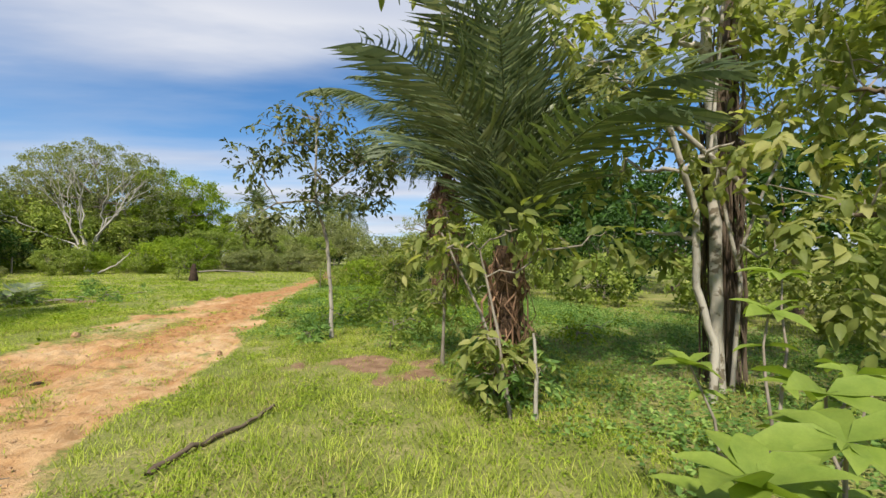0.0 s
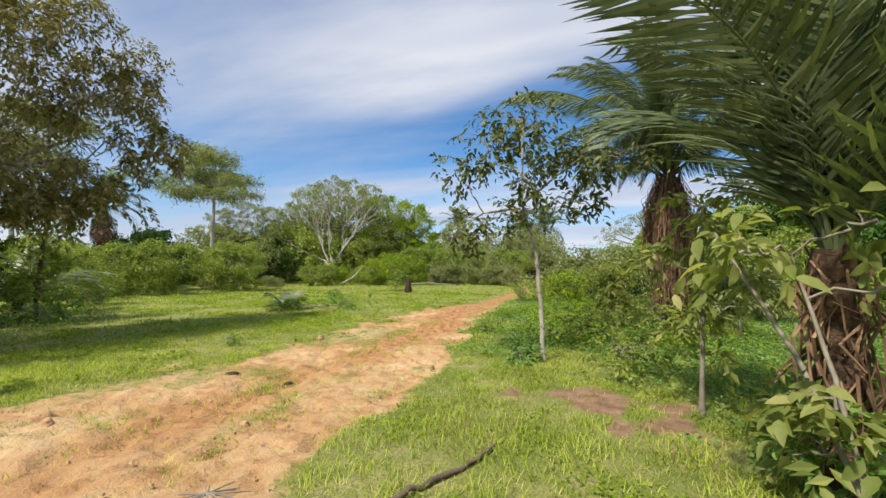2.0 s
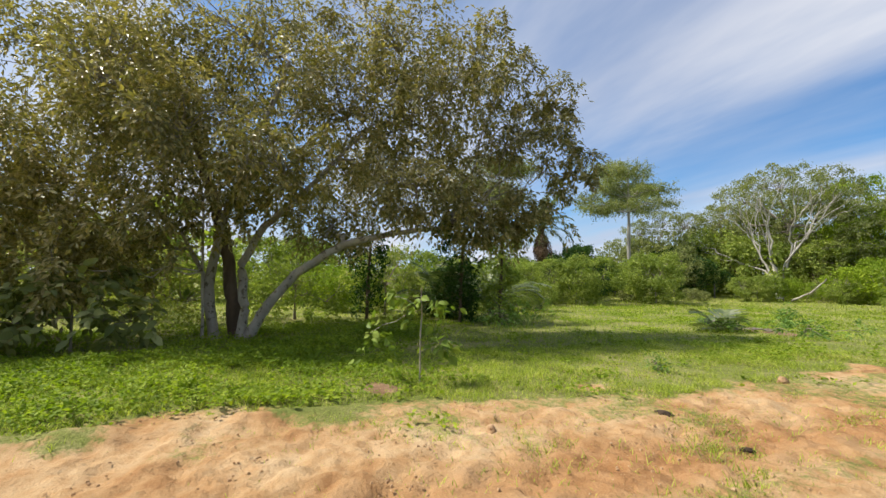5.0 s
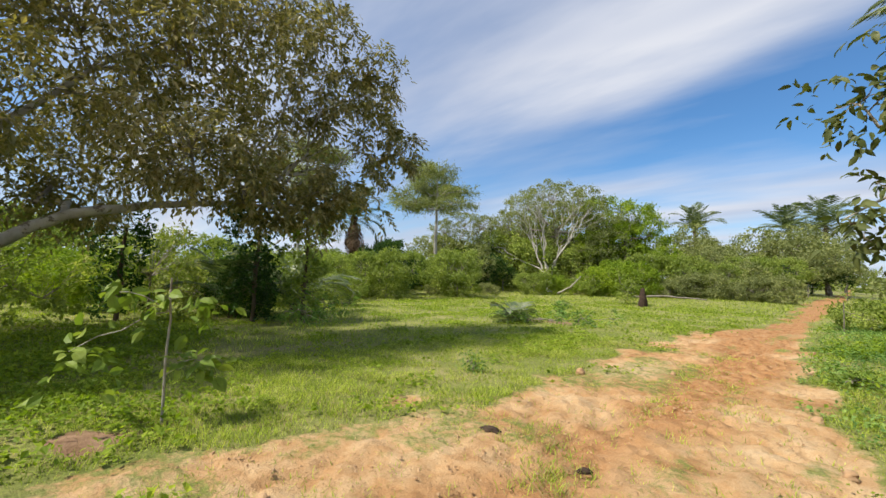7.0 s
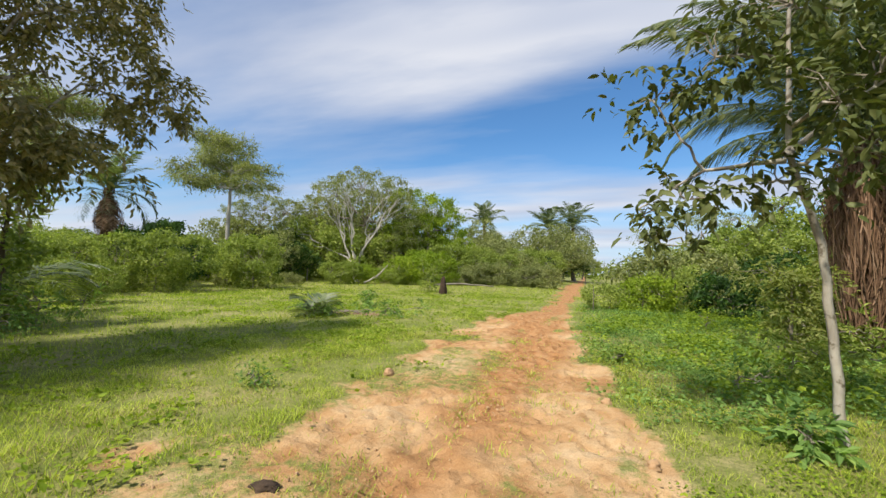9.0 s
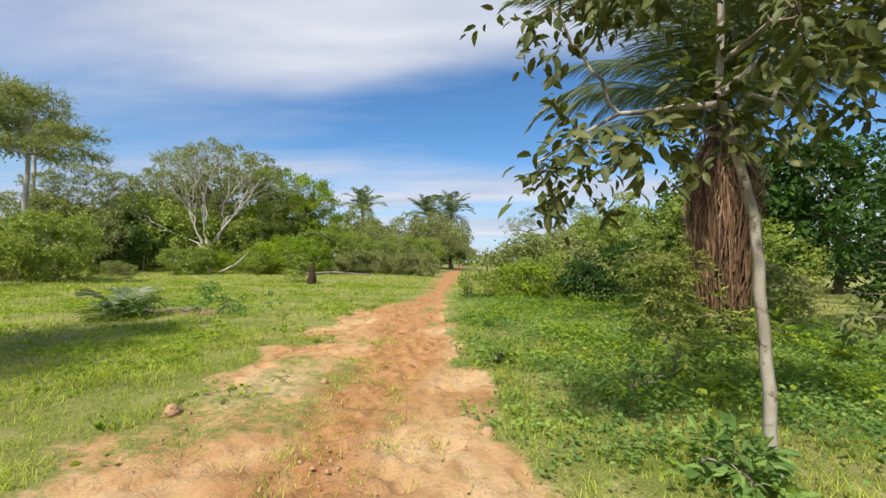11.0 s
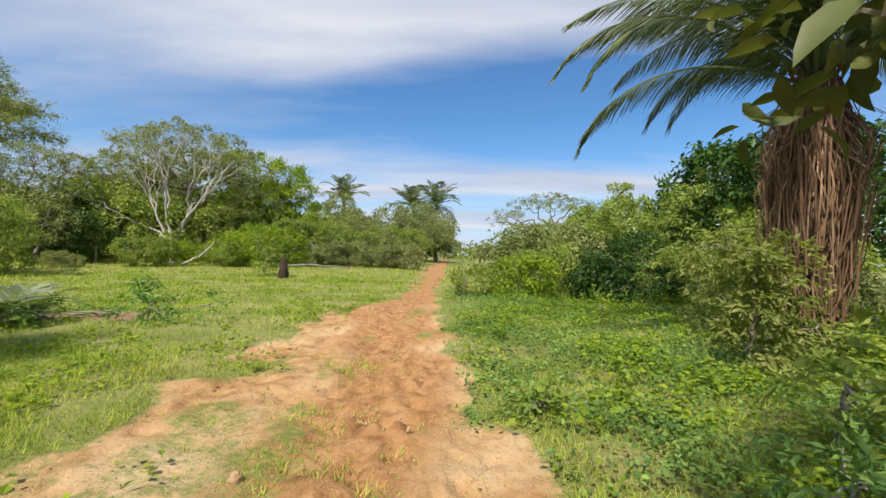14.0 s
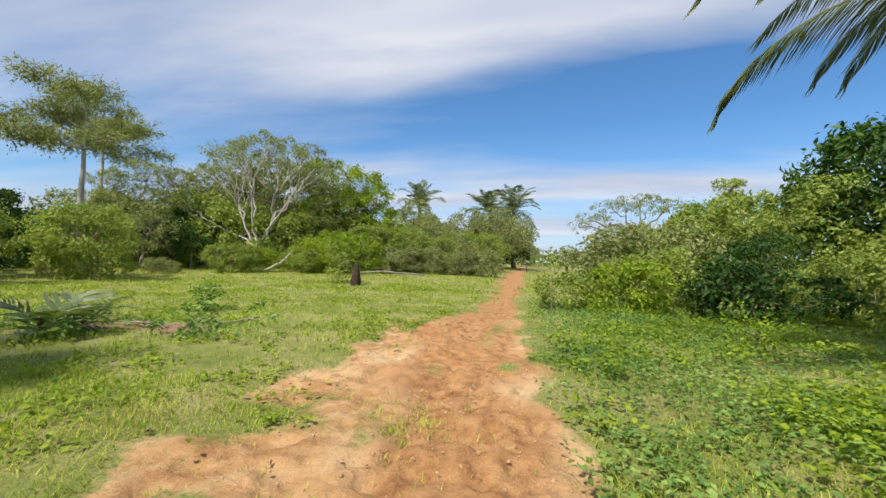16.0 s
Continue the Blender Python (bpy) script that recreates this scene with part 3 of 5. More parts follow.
def make_palm(at, label, height, radius, fronds, length, seed, leaflet=0.5, dead=0, group="", up_to=78, low=-15, bark=None, width=0.030, lean=(0, 0), pairs=46, skirt=None, boots=True, droops=(0.75, 1.05, 1.35), hang=0.0, bulge=1.0):
    rng = rng_of(seed)
    palm = thing("palm_tree", at, label, "palm tree", group)
    s = Shape()
    t = np.linspace(0, 1, 14)[:, None]
    line = t * np.array([lean[0], lean[1], height]) + rng.normal(0, 0.012, (14, 3))
    tube(s, line, radius * np.linspace(1.15, 0.95, 14), 10, 0, 0.25, rng)
    if boots:
        k = int(60 * height / 2) + 12
        h = rng.random(k) * height
        a = np.arange(k) * 2.4
        p = np.stack([np.cos(a) * radius * 0.9 + lean[0] * h / height, np.sin(a) * radius * 0.9 + lean[1] * h / height, h], 1)
        out = np.stack([np.cos(a) * 0.5, np.sin(a) * 0.5, np.full(k, 1.0)], 1)
        scatter(s, BROAD_LEAF, p, out, np.stack([np.cos(a), np.sin(a), np.zeros(k)], 1), 0.30 * radius / 0.2, 0.14 * radius / 0.2, 0)
    part("trunk", s.mesh("palm_trunk", bark or M_BOOTS, smooth=False), palm)
    kinds = [frond_mesh(seed * 7 + k, length, leaflet, pairs, d, width, hang=hang) for k, d in enumerate(droops)]
    top = np.array([lean[0], lean[1], height])
    for k in range(fronds):
        share = k / max(1, fronds - 1)
        tilt = up_to - (up_to - low) * share ** 0.8 + rng.normal(0, 5)
        ob = part("frond", kinds[min(2, int(share * 3 * 0.999))], palm)
        sc = 0.85 + 0.3 * rng.random()
        ob.matrix_basis = pose(*(top - np.array([0, 0, 0.25 * share * min(1, height)])), 0, 0, k * 137.5 + rng.normal(0, 9)) @ pose(0, 0, 0, tilt, 0, 0) @ Matrix.Diagonal((sc, sc, sc, 1))
    if dead:
        dry = frond_mesh(seed + 91, length * 0.8, leaflet * 0.8, 30, 0.5, width, 0.35, M_DRY, 0.9)
        for k in range(dead):
            ob = part("dead_frond", dry, palm, "dry brown hanging frond")
            ob.matrix_basis = pose(*(top - np.array([0, 0, 0.3])), 0, 0, k * 137.5 + rng.normal(0, 20)) @ pose(0, 0, 0, -62 - 20 * rng.random(), 0, 0)
    if skirt:
        s = Shape()
        for k in range(skirt):
            a, h = rng.random() * 6.28, height * (0.98 - 0.25 * rng.random())
            d = height * (0.25 + 0.52 * rng.random())
            r1, r2 = radius * (0.9 + 0.5 * rng.random()), radius * (1.0 + 1.25 * rng.random() ** 2)
            da = rng.normal(0, 0.25)
            p = np.array([(math.cos(a) * r1, math.sin(a) * r1, h), (math.cos(a + da) * r2 * 1.1 * bulge, math.sin(a + da) * r2 * 1.1 * bulge, h - d * 0.3),
                          (math.cos(a + da) * r2 * (0.5 + 0.5 * bulge), math.sin(a + da) * r2 * (0.5 + 0.5 * bulge), h - d * 0.7), (math.cos(a) * r2 * 0.9, math.sin(a) * r2 * 0.9, max(0.05, h - d))])
            p[:, :2] += np.outer(p[:, 2] / height, lean)
            tube(s, p + rng.normal(0, 0.065, (4, 3)), 0.005 + 0.011 * rng.random(), 3, 0)
        part("fibre_skirt", s.mesh("fibre_skirt", M_DRY), palm, "reddish brown hanging dead leaf stalks and roots", "stuff")
    return palm


# ---- the great tree across the track ----
def great_tree():
    base = (-14.6, 1.9)
    stems = [
        [((-0.35, 0.1, -0.1), 0.23), ((-0.5, -0.1, 1.2), 0.18), ((-0.7, -0.3, 2.6), 0.15), ((-1.4, -1.0, 4.6), 0.14), ((-2.2, -1.8, 6.8), 0.07)],
        [((-0.3, -0.45, -0.1), 0.15), ((-0.6, -0.7, 1.4), 0.13), ((-0.5, -0.4, 3.2), 0.11), ((0.2, 0.5, 5.6), 0.09), ((0.6, 1.2, 7.6), 0.05)],
        [((0.05, 0.2, -0.1), 0.14), ((0.12, 0.3, 0.9), 0.12), ((-0.15, 0.15, 2.0), 0.11), ((-0.2, 0.7, 3.1), 0.10), ((0.1, 1.9, 4.3), 0.07), ((0.3, 3.0, 5.6), 0.05)],
        [((0.2, 0.35, -0.1), 0.15), ((0.3, 0.8, 0.8), 0.13), ((0.45, 1.6, 1.8), 0.115), ((0.6, 2.8, 2.6), 0.10), ((0.9, 4.2, 2.95), 0.08), ((1.2, 5.8, 3.2), 0.05)],
        [((-0.6, -0.5, -0.1), 0.07), ((-0.8, -0.8, 1.6), 0.06), ((-1.4, -1.6, 3.0), 0.05), ((-2.0, -2.8, 4.0), 0.03)],
        [((-0.1, -0.7, -0.1), 0.04), ((0.0, -0.75, 1.5), 0.035), ((0.1, -0.8, 3.5), 0.03)],
    ]
    clumps = [(0.6, 2.8, 6.6, 2.5, 2.8, 1.7), (-2.6, -2.2, 7.0, 3.0, 3.0, 1.9), (1.0, 5.6, 7.0, 2.2, 2.4, 1.7), (1.6, 8.3, 6.3, 1.3, 1.4, 1.3), (1.9, 9.1, 5.5, 0.8, 0.9, 1.0),
              (1.6, 4.6, 4.4, 1.7, 2.0, 1.1), (1.3, 7.2, 4.2, 1.3, 1.6, 1.2), (1.7, 7.0, 3.1, 0.9, 1.2, 0.6), (1.6, -1.2, 5.2, 1.9, 2.2, 1.6), (0.4, -3.6, 3.3, 1.7, 1.9, 1.3), (-1.6, -5.0, 4.6, 2.4, 2.4, 2.2),
              (-3.8, 1.6, 5.5, 2.2, 2.4, 1.6), (-0.8, 0.4, 8.9, 2.8, 3.0, 1.5), (0.3, 4.4, 9.0, 2.3, 2.4, 1.3), (2.4, 1.2, 4.3, 1.4, 1.6, 0.9), (-1.2, -2.8, 2.2, 1.3, 1.4, 0.8), (0.8, 7.6, 8.3, 1.3, 1.4, 1.0), (1.4, -1.6, 3.1, 1.2, 1.5, 0.9), (1.2, -3.4, 1.9, 1.0, 1.3, 0.9), (0.9, -0.2, 3.6, 1.0, 1.2, 0.7),
              (-3.0, 5.4, 5.6, 2.0, 2.2, 1.4), (0.8, -5.4, 4.3, 1.8, 2.0, 1.7), (0.3, -7.8, 4.6, 2.0, 2.2, 2.2), (-0.5, -6.4, 2.2, 1.6, 1.6, 1.2), (0.6, -3.0, 6.8, 2.0, 2.2, 1.6), (-1.5, 2.5, 3.4, 1.6, 1.8, 0.9), (1.9, 8.3, 3.7, 0.9, 1.0, 0.9), (1.5, 5.8, 3.5, 1.1, 1.4, 0.6), (1.9, 9.0, 7.3, 0.9, 0.9, 0.6), (2.1, 9.9, 5.4, 0.6, 0.55, 0.9), (1.5, 7.0, 9.4, 0.7, 0.8, 0.5), (-2.5, -4.0, 9.0, 2.6, 2.6, 1.4), (1.8, -8.5, 3.0, 1.5, 1.6, 1.3)]
    make_tree("great_tree", base, "great spreading tree with pale crooked stems and drooping olive leaves", "tree", stems, clumps, M_BIG, M_PALE, 5,
              size=0.15, sprays=27, per=56, droop=0.6, twigs=0.4, limb=0.4, spread=0.15, aspect=0.42, shell=0.8, rough_first=True)


great_tree()
make_tree("shrub", (-13.4, -1.1), "leafy shrub with broad grey green leaves", "shrub",
          [[((0, 0, 0), 0.03), ((0.1, 0, 1.2), 0.02)]], [(0, 0, 1.3, 0.9, 1.1, 0.7), (0.5, 1.2, 0.8, 0.8, 0.7, 0.5), (0.6, -1.3, 0.8, 0.8, 0.9, 0.6)],
          M_GREY, M_TWIG, 31, size=0.26, sprays=34, per=12, droop=0.3, aspect=0.55, group="shrubs under the great tree", leaf=BROAD_LEAF)
for k, (x, y, s) in enumerate(((-17.0, -4.5, 1.0), (-19.5, -8.0, 1.5), (-22.5, -4.0, 1.9), (-20.5, 1.5, 1.0), (-26.5, -9.5, 2.3), (-14.5, -7.5, 1.1), (-19.0, -1.0, 1.3), (-19.5, 3.6, 1.2), (-21.0, 7.5, 1.3), (-22.5, 12.0, 1.2))):
    make_tree("shrub", (x, y), "dense green shrub in the thicket under the great tree", "shrub", [[((0, 0, 0), 0.05), ((0.1, 0, 1.5), 0.03)]],
              [(0, 0, 1.3 * s, 1.3 * s, 1.3 * s, 1.2 * s), (0.8 * s, 0.9 * s, 0.8 * s, 0.9 * s, 0.9 * s, 0.8 * s)], M_MID if k % 2 else M_SHADE, M_TWIG, 40 + k, size=0.17, sprays=26, per=22, group="shrubs under the great tree")


# ---- the palm and the woods beside the start ----
make_palm((0.88, 6.2), "short feather palm with a rough brown stem and dark fronds", 1.75, 0.12, 18, 2.95, 3, leaflet=0.66, dead=1, up_to=89, low=60, pairs=62, width=0.036, skirt=60, droops=(0.55, 0.85, 1.25), hang=0.15)

make_tree("strangled_tree", (3.75, 6.3), "tall tree with brown and pale trunks, creepers and broad leaves", "tree",
          [[((0.15, 0.1, -0.1), 0.17), ((0.2, 0.15, 2.4), 0.15), ((0.4, 0.2, 5.2), 0.12), ((0.4, 0.2, 7.5), 0.08)],
           [((-0.22, -0.22, -0.1), 0.085), ((-0.2, -0.2, 1.3), 0.072), ((-0.14, -0.12, 2.5), 0.066), ((-0.25, -0.1, 5.3), 0.06), ((-0.3, 0, 7.0), 0.04)],
           [((-0.62, -0.6, -0.1), 0.05), ((-0.52, -0.55, 0.6), 0.047), ((-0.72, -0.5, 1.3), 0.042), ((-0.68, -0.45, 2.2), 0.04), ((-1.1, -0.45, 3.4), 0.03)],
           [((0.75, -0.4, 1.6), 0.04), ((-0.1, -0.4, 2.6), 0.038), ((-0.75, -0.4, 3.1), 0.03), ((-1.3, -0.35, 3.5), 0.022)],
           [((-0.05, -0.25, -0.1), 0.03), ((0.05, -0.3, 1.4), 0.025), ((-0.3, -0.25, 3.0), 0.022), ((-0.05, -0.2, 5.0), 0.02)],
           [((0.1, -0.2, 1.6), 0.02), ((0.35, -0.35, 2.5), 0.018), ((0.9, -0.3, 3.4), 0.012)]],
          [(-1.0, -0.2, 4.7, 1.2, 1.0, 0.8), (0.6, 0.2, 5.2, 1.5, 1.3, 1.0), (0.9, -1.2, 3.9, 1.0, 0.8, 0.8), (-2.6, 0.1, 4.7, 0.9, 0.8, 0.6), (-1.2, 0.6, 3.6, 0.7, 0.7, 0.6), (-0.9, 0.4, 2.1, 0.5, 0.5, 0.5), (-0.6, -0.9, 3.0, 0.7, 0.6, 0.5), (-0.1, -1.2, 1.9, 0.5, 0.5, 0.4), (-2.2, -0.2, 4.4, 0.9, 0.8, 0.55), (-1.5, -0.3, 3.9, 0.8, 0.7, 0.5), (-1.3, 0.7, 2.9, 0.7, 0.7, 0.5), (-0.5, 0.6, 3.3, 0.6, 0.6, 0.5), (0.6, -0.7, 4.6, 1.0, 0.8, 0.6), (-3.6, 0.4, 4.9, 0.8, 0.7, 0.5),
           (1.8, 0.8, 4.2, 1.2, 1.2, 1.2)],
          M_SHADE, M_PALE, 12, size=0.18, sprays=24, per=18, droop=0.4, aspect=0.45, leaf=BROAD_LEAF, spread=0.2, fork=0.4, rough_first=True)
make_tree("wood_edge_tree", (4.6, 4.2), "leafy tree at the wood's edge with bright broad leaves", "tree",
          [[((0, 0, 0), 0.09), ((-0.1, 0.2, 1.6), 0.08), ((0, 0.2, 4.0), 0.05)]],
          [(-0.6, 0.7, 3.5, 0.9, 0.9, 0.8), (-0.7, 0.6, 2.2, 0.8, 0.8, 0.6), (-0.6, 0.4, 1.2, 0.7, 0.7, 0.5), (0.5, 0.3, 2.6, 1.1, 1.1, 1.3), (0.4, 0.4, 4.8, 1.4, 1.4, 0.9)], M_SHADE, M_BARK, 13, size=0.17, sprays=24, per=15, droop=0.4,
          aspect=0.45, leaf=BROAD_LEAF, spread=0.2)


make_tree("creeper_sapling", (0.72, 5.5), "thin sapling with drooping olive leaves before the short palm", "sapling",
          [[((0, 0, -0.05), 0.02), ((-0.1, 0.2, 0.9), 0.016), ((-0.25, 0.35, 1.7), 0.010)]],
          [(-0.65, 0.1, 1.75, 0.42, 0.35, 0.18), (0.05, 0, 1.95, 0.45, 0.35, 0.2), (0.75, 0.0, 1.8, 0.5, 0.35, 0.22), (-0.1, 0.2, 0.75, 0.25, 0.25, 0.22)], M_SHADE, M_TWIG, 14, size=0.15, sprays=48, per=12, droop=0.6,
          aspect=0.45, leaf=BROAD_LEAF, spread=0.17)


make_tree("creeper_bush", (0.35, 7.7), "tall bush draped with olive creepers behind the short palm", "bush", [[((0, 0, -0.05), 0.03), ((0.05, 0, 2.3), 0.015)]],
          [(0, 0, 2.3, 0.4, 0.4, 0.3), (-0.25, 0, 1.75, 0.35, 0.35, 0.35), (0.3, 0.1, 1.6, 0.4, 0.35, 0.4), (0, 0, 1.0, 0.4, 0.35, 0.4), (0.5, 0, 2.5, 0.4, 0.35, 0.3)], M_SHADE, M_TWIG, 19, size=0.13, sprays=80, per=18, droop=0.6, aspect=0.42)


def leafy_shrub(at, label, stems, size, seed, mat, whorl=7):
    """A shrub whose leaves stand in whorls at the ends of its stems; each near leaf is a part."""
    rng = rng_of(seed)
    shrub = thing("shrub", at, label, "shrub")
    blade = Shape()
    scatter(blade, BROAD_LEAF, np.zeros((1, 3)), np.array([[0, 1.0, 0]]), np.array([[0, 0, 1.0]]), 1.0, 0.46)
    leaf = blade.mesh("leaf", mat, smooth=True)
    for end in stems:
        s = Shape()
        foot = rng.normal(0, 0.05, 3) * (1, 1, 0)
        line = bend(foot, end, rng, 0.02, 0.03, 8)
        tube(s, line, np.linspace(0.014, 0.005, 8), 6)
        part("stem", s.mesh("shrub_stem", M_TWIG, smooth=True), shrub)
        for k in range(whorl + 6):
            tip = k < whorl
            q = line[-1] if tip else line[3 + k % 4]
            ob = part("leaf", leaf, shrub)
            sc = size * (0.65 + 0.6 * rng.random()) * (1 if tip else 0.7)
            ob.matrix_basis = pose(*q, 0, 0, k * 137.5 + rng.normal(0, 12)) @ pose(0, 0, 0, 28 - 45 * rng.random(), rng.normal(0, 15), 0) @ Matrix.Diagonal((sc, sc, sc, 1))
    return shrub


leafy_shrub((0.62, 2.28), "young shrub with large soft light green leaves beside the wood", [(-0.36, -0.05, 1.06), (0.0, 0.05, 1.10), (0.3, 0.35, 1.12), (-0.15, 0.25, 0.80), (0.35, -0.1, 0.92), (-0.1, -0.25, 0.8), (0.15, 0.2, 0.85), (-0.3, 0.1, 0.85)], 0.23, 21, M_FRESH, 9)
leafy_shrub((1.3, 3.2), "shrub with long soft green leaves at the foot of the trees", [(0.2, 0.2, 1.3), (-0.2, 0.3, 1.0), (0.5, 0.4, 1.5), (0.1, -0.3, 1.1), (0.5, -0.1, 1.0)], 0.2, 22, M_FRESH)

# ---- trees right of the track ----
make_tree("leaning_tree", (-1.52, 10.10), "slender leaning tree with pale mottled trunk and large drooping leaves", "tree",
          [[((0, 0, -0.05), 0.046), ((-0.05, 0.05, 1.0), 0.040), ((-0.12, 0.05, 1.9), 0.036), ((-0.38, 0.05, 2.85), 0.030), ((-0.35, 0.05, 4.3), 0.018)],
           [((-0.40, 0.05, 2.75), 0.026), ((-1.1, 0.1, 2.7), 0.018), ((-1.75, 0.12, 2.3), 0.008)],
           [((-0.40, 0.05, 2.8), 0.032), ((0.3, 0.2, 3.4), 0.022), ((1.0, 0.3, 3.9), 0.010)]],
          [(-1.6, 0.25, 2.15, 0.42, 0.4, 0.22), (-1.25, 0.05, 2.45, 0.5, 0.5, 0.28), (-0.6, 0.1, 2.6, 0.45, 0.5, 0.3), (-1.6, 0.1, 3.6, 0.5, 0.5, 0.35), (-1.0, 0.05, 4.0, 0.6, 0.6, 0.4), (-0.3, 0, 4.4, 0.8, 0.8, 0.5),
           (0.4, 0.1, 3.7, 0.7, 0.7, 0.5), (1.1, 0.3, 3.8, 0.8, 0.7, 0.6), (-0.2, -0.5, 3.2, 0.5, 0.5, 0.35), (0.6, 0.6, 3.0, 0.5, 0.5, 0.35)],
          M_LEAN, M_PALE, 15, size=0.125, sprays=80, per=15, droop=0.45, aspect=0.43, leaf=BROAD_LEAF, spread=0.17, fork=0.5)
make_palm((1.7, 16.2), "feather palm with a thick skirt of reddish dead stalks", 4.5, 0.24, 42, 5.3, 4, leaflet=0.66, up_to=88, low=34, dead=0, pairs=175, width=0.022, skirt=800, boots=True, bulge=1.35, droops=(0.95, 1.15, 1.5), hang=0.6)
make_tree("creeper_bush", (-0.1, 15.0), "upright bush hung with creepers among low weeds", "bush", [[((0, 0, 0), 0.03), ((0.05, 0, 1.6), 0.02)]],
          [(0, 0, 0.5, 0.35, 0.35, 0.5), (0, 0, 1.2, 0.55, 0.5, 0.5), (-0.25, 0.1, 1.7, 0.5, 0.4, 0.25), (0.5, 0.2, 1.5, 0.4, 0.4, 0.35), (0.1, 0, 0.85, 0.4, 0.4, 0.4)], M_SHADE, M_TWIG, 16, size=0.11, sprays=130, per=24, droop=0.4, aspect=0.42)
make_tree("grey_sapling", (2.6, 13.6), "small shrub with pale silvery leaves in the weeds", "shrub", [[((0, 0, 0), 0.025), ((0.05, 0, 1.3), 0.02)]],
          [(0, 0, 1.3, 0.6, 0.6, 0.45), (0.5, 0.2, 1.0, 0.4, 0.4, 0.3), (-0.3, 0.1, 0.8, 0.35, 0.3, 0.25)], M_GREY, M_TWIG, 17, size=0.17, sprays=30, per=10, droop=0.45, aspect=0.4, leaf=BROAD_LEAF)


def hang_fibres(tree_at, height, radius, n, seed, label, mat):
    """Strands of root and dead creeper that hug a trunk."""
    rng = rng_of(seed)
    for bunch in range(6):
        s = Shape()
        for k in range(n // 6):
            a = (bunch + rng.random()) * math.pi / 3
            z = np.linspace(height * (0.45 + 0.55 * rng.random()), height * 0.5 * rng.random() ** 2, 7)
            r = radius * (0.9 + 0.75 * rng.random(7))
            turn = a + np.cumsum(rng.normal(0, 0.12, 7))
            tube(s, np.stack([np.cos(turn) * r, np.sin(turn) * r, z], 1), 0.006 + 0.014 * rng.random() ** 2, 4, 0)
        ob = part("root_tangle", s.mesh("root_tangle", mat, smooth=True), tree_at, label, "stuff")
        ob.matrix_basis = pose(0.18, 0.12, 0)


hang_fibres([o for o in scene.objects if o.name == "strangled_tree"][0], 5.2, 0.17, 120, 800, "grey brown aerial roots", M_BARK)


def bush(at, label, mat, s, seed, tall=1.0, group="", size=0.12, dense=24, per=20, wide=1.0, puff=0.0, fill=1.0):
    rng = rng_of(seed)
    cl = [(rng.normal(0, 0.55) * s * wide, rng.normal(0, 0.5) * s, (0.5 + 0.55 * rng.random()) * s * tall, 0.75 * s, 0.75 * s, 0.55 * s * tall) for _ in range(5)] + [(0, 0, 0.45 * s * tall, 0.95 * s * wide, 0.95 * s, 0.5 * s * tall)]
    return make_tree("bush", at, label, "bush", [[((0, 0, 0), 0.03 * s), ((0.1 * s, 0, 0.7 * s * tall), 0.015 * s)]], cl, mat, M_TWIG, seed, size=size, sprays=dense, per=per, droop=0.25, group=group, twigs=0.25, spread=0.13, puff=puff, fill=fill, aspect=0.5 if puff else 0.38)


R_GROUP = "bushes along the track"
bush((-2.9, 24.8), "leafy green bush beside the track", M_MID, 0.75, 51, 1.0, R_GROUP, 0.11, puff=0.24)
bush((-1.7, 24.0), "bright leafy green bush beside the track", M_BRIGHT, 0.8, 52, 1.1, R_GROUP, 0.11, puff=0.24)
bush((-0.3, 25.2), "tall green bush beside the track", M_MID, 1.0, 53, 1.2, R_GROUP, 0.12, puff=0.28)
bush((1.0, 22.6), "very dark glossy leaved bush among weeds", M_DARK, 1.0, 54, 0.9, R_GROUP, 0.16, puff=0.32)
bush((3.4, 24.5), "tall green bush behind the dark bush", M_MID, 1.0, 55, 1.35, R_GROUP, 0.12, puff=0.3)
bush((-0.6, 19.0), "light green weedy bush", M_BRIGHT, 0.42, 56, 1.2, R_GROUP, 0.09, 60, 12)
bush((4.6, 19.5), "tangle of pale green bush", M_GREY, 0.9, 57, 1.1, R_GROUP, 0.13, puff=0.28)
bush((1.5, 15.6), "weeds and creepers round the palm's foot", M_MID, 0.75, 64, 0.9, R_GROUP, 0.12, 50, 16)
bush((2.6, 15.9), "weeds and creepers round the palm's foot", M_BRIGHT, 0.6, 65, 0.9, R_GROUP, 0.12, 50, 16)
bush((1.2, 17.6), "pale shrub beside the skirted palm", M_SHADE, 0.8, 66, 1.2, R_GROUP, 0.13, 40, 16)
bush((3.2, 9.2), "low weeds in the meadow behind the palm", M_BRIGHT, 0.5, 67, 0.7, R_GROUP, 0.10, 50, 14)
bush((-0.4, 9.0), "green weedy bush behind the bare soil", M_MID, 0.55, 68, 1.0, R_GROUP, 0.10, 60, 14)
bush((-13.0, -3.6), "grey green leafy bush under the great tree", M_GREY, 0.9, 69, 1.0, R_GROUP, 0.2, 40, 16)
bush((-3.2, 13.4), "low fern like weed", M_FRESH, 0.22, 58, 0.9, R_GROUP, 0.09, 120, 12)
bush((-1.9, 9.9), "dark green low bush at the foot of the slender tree", M_WEED, 0.25, 59, 1.0, R_GROUP, 0.12, 80, 12)
bush((-1.7, 11.9), "low green bush round the young tree", M_WEED, 0.38, 60, 0.9, R_GROUP, 0.1, 80, 12)
bush((-0.9, 12.9), "green bush in the shade", M_MID, 0.6, 61, 1.1, R_GROUP, 0.11, 50, 16)
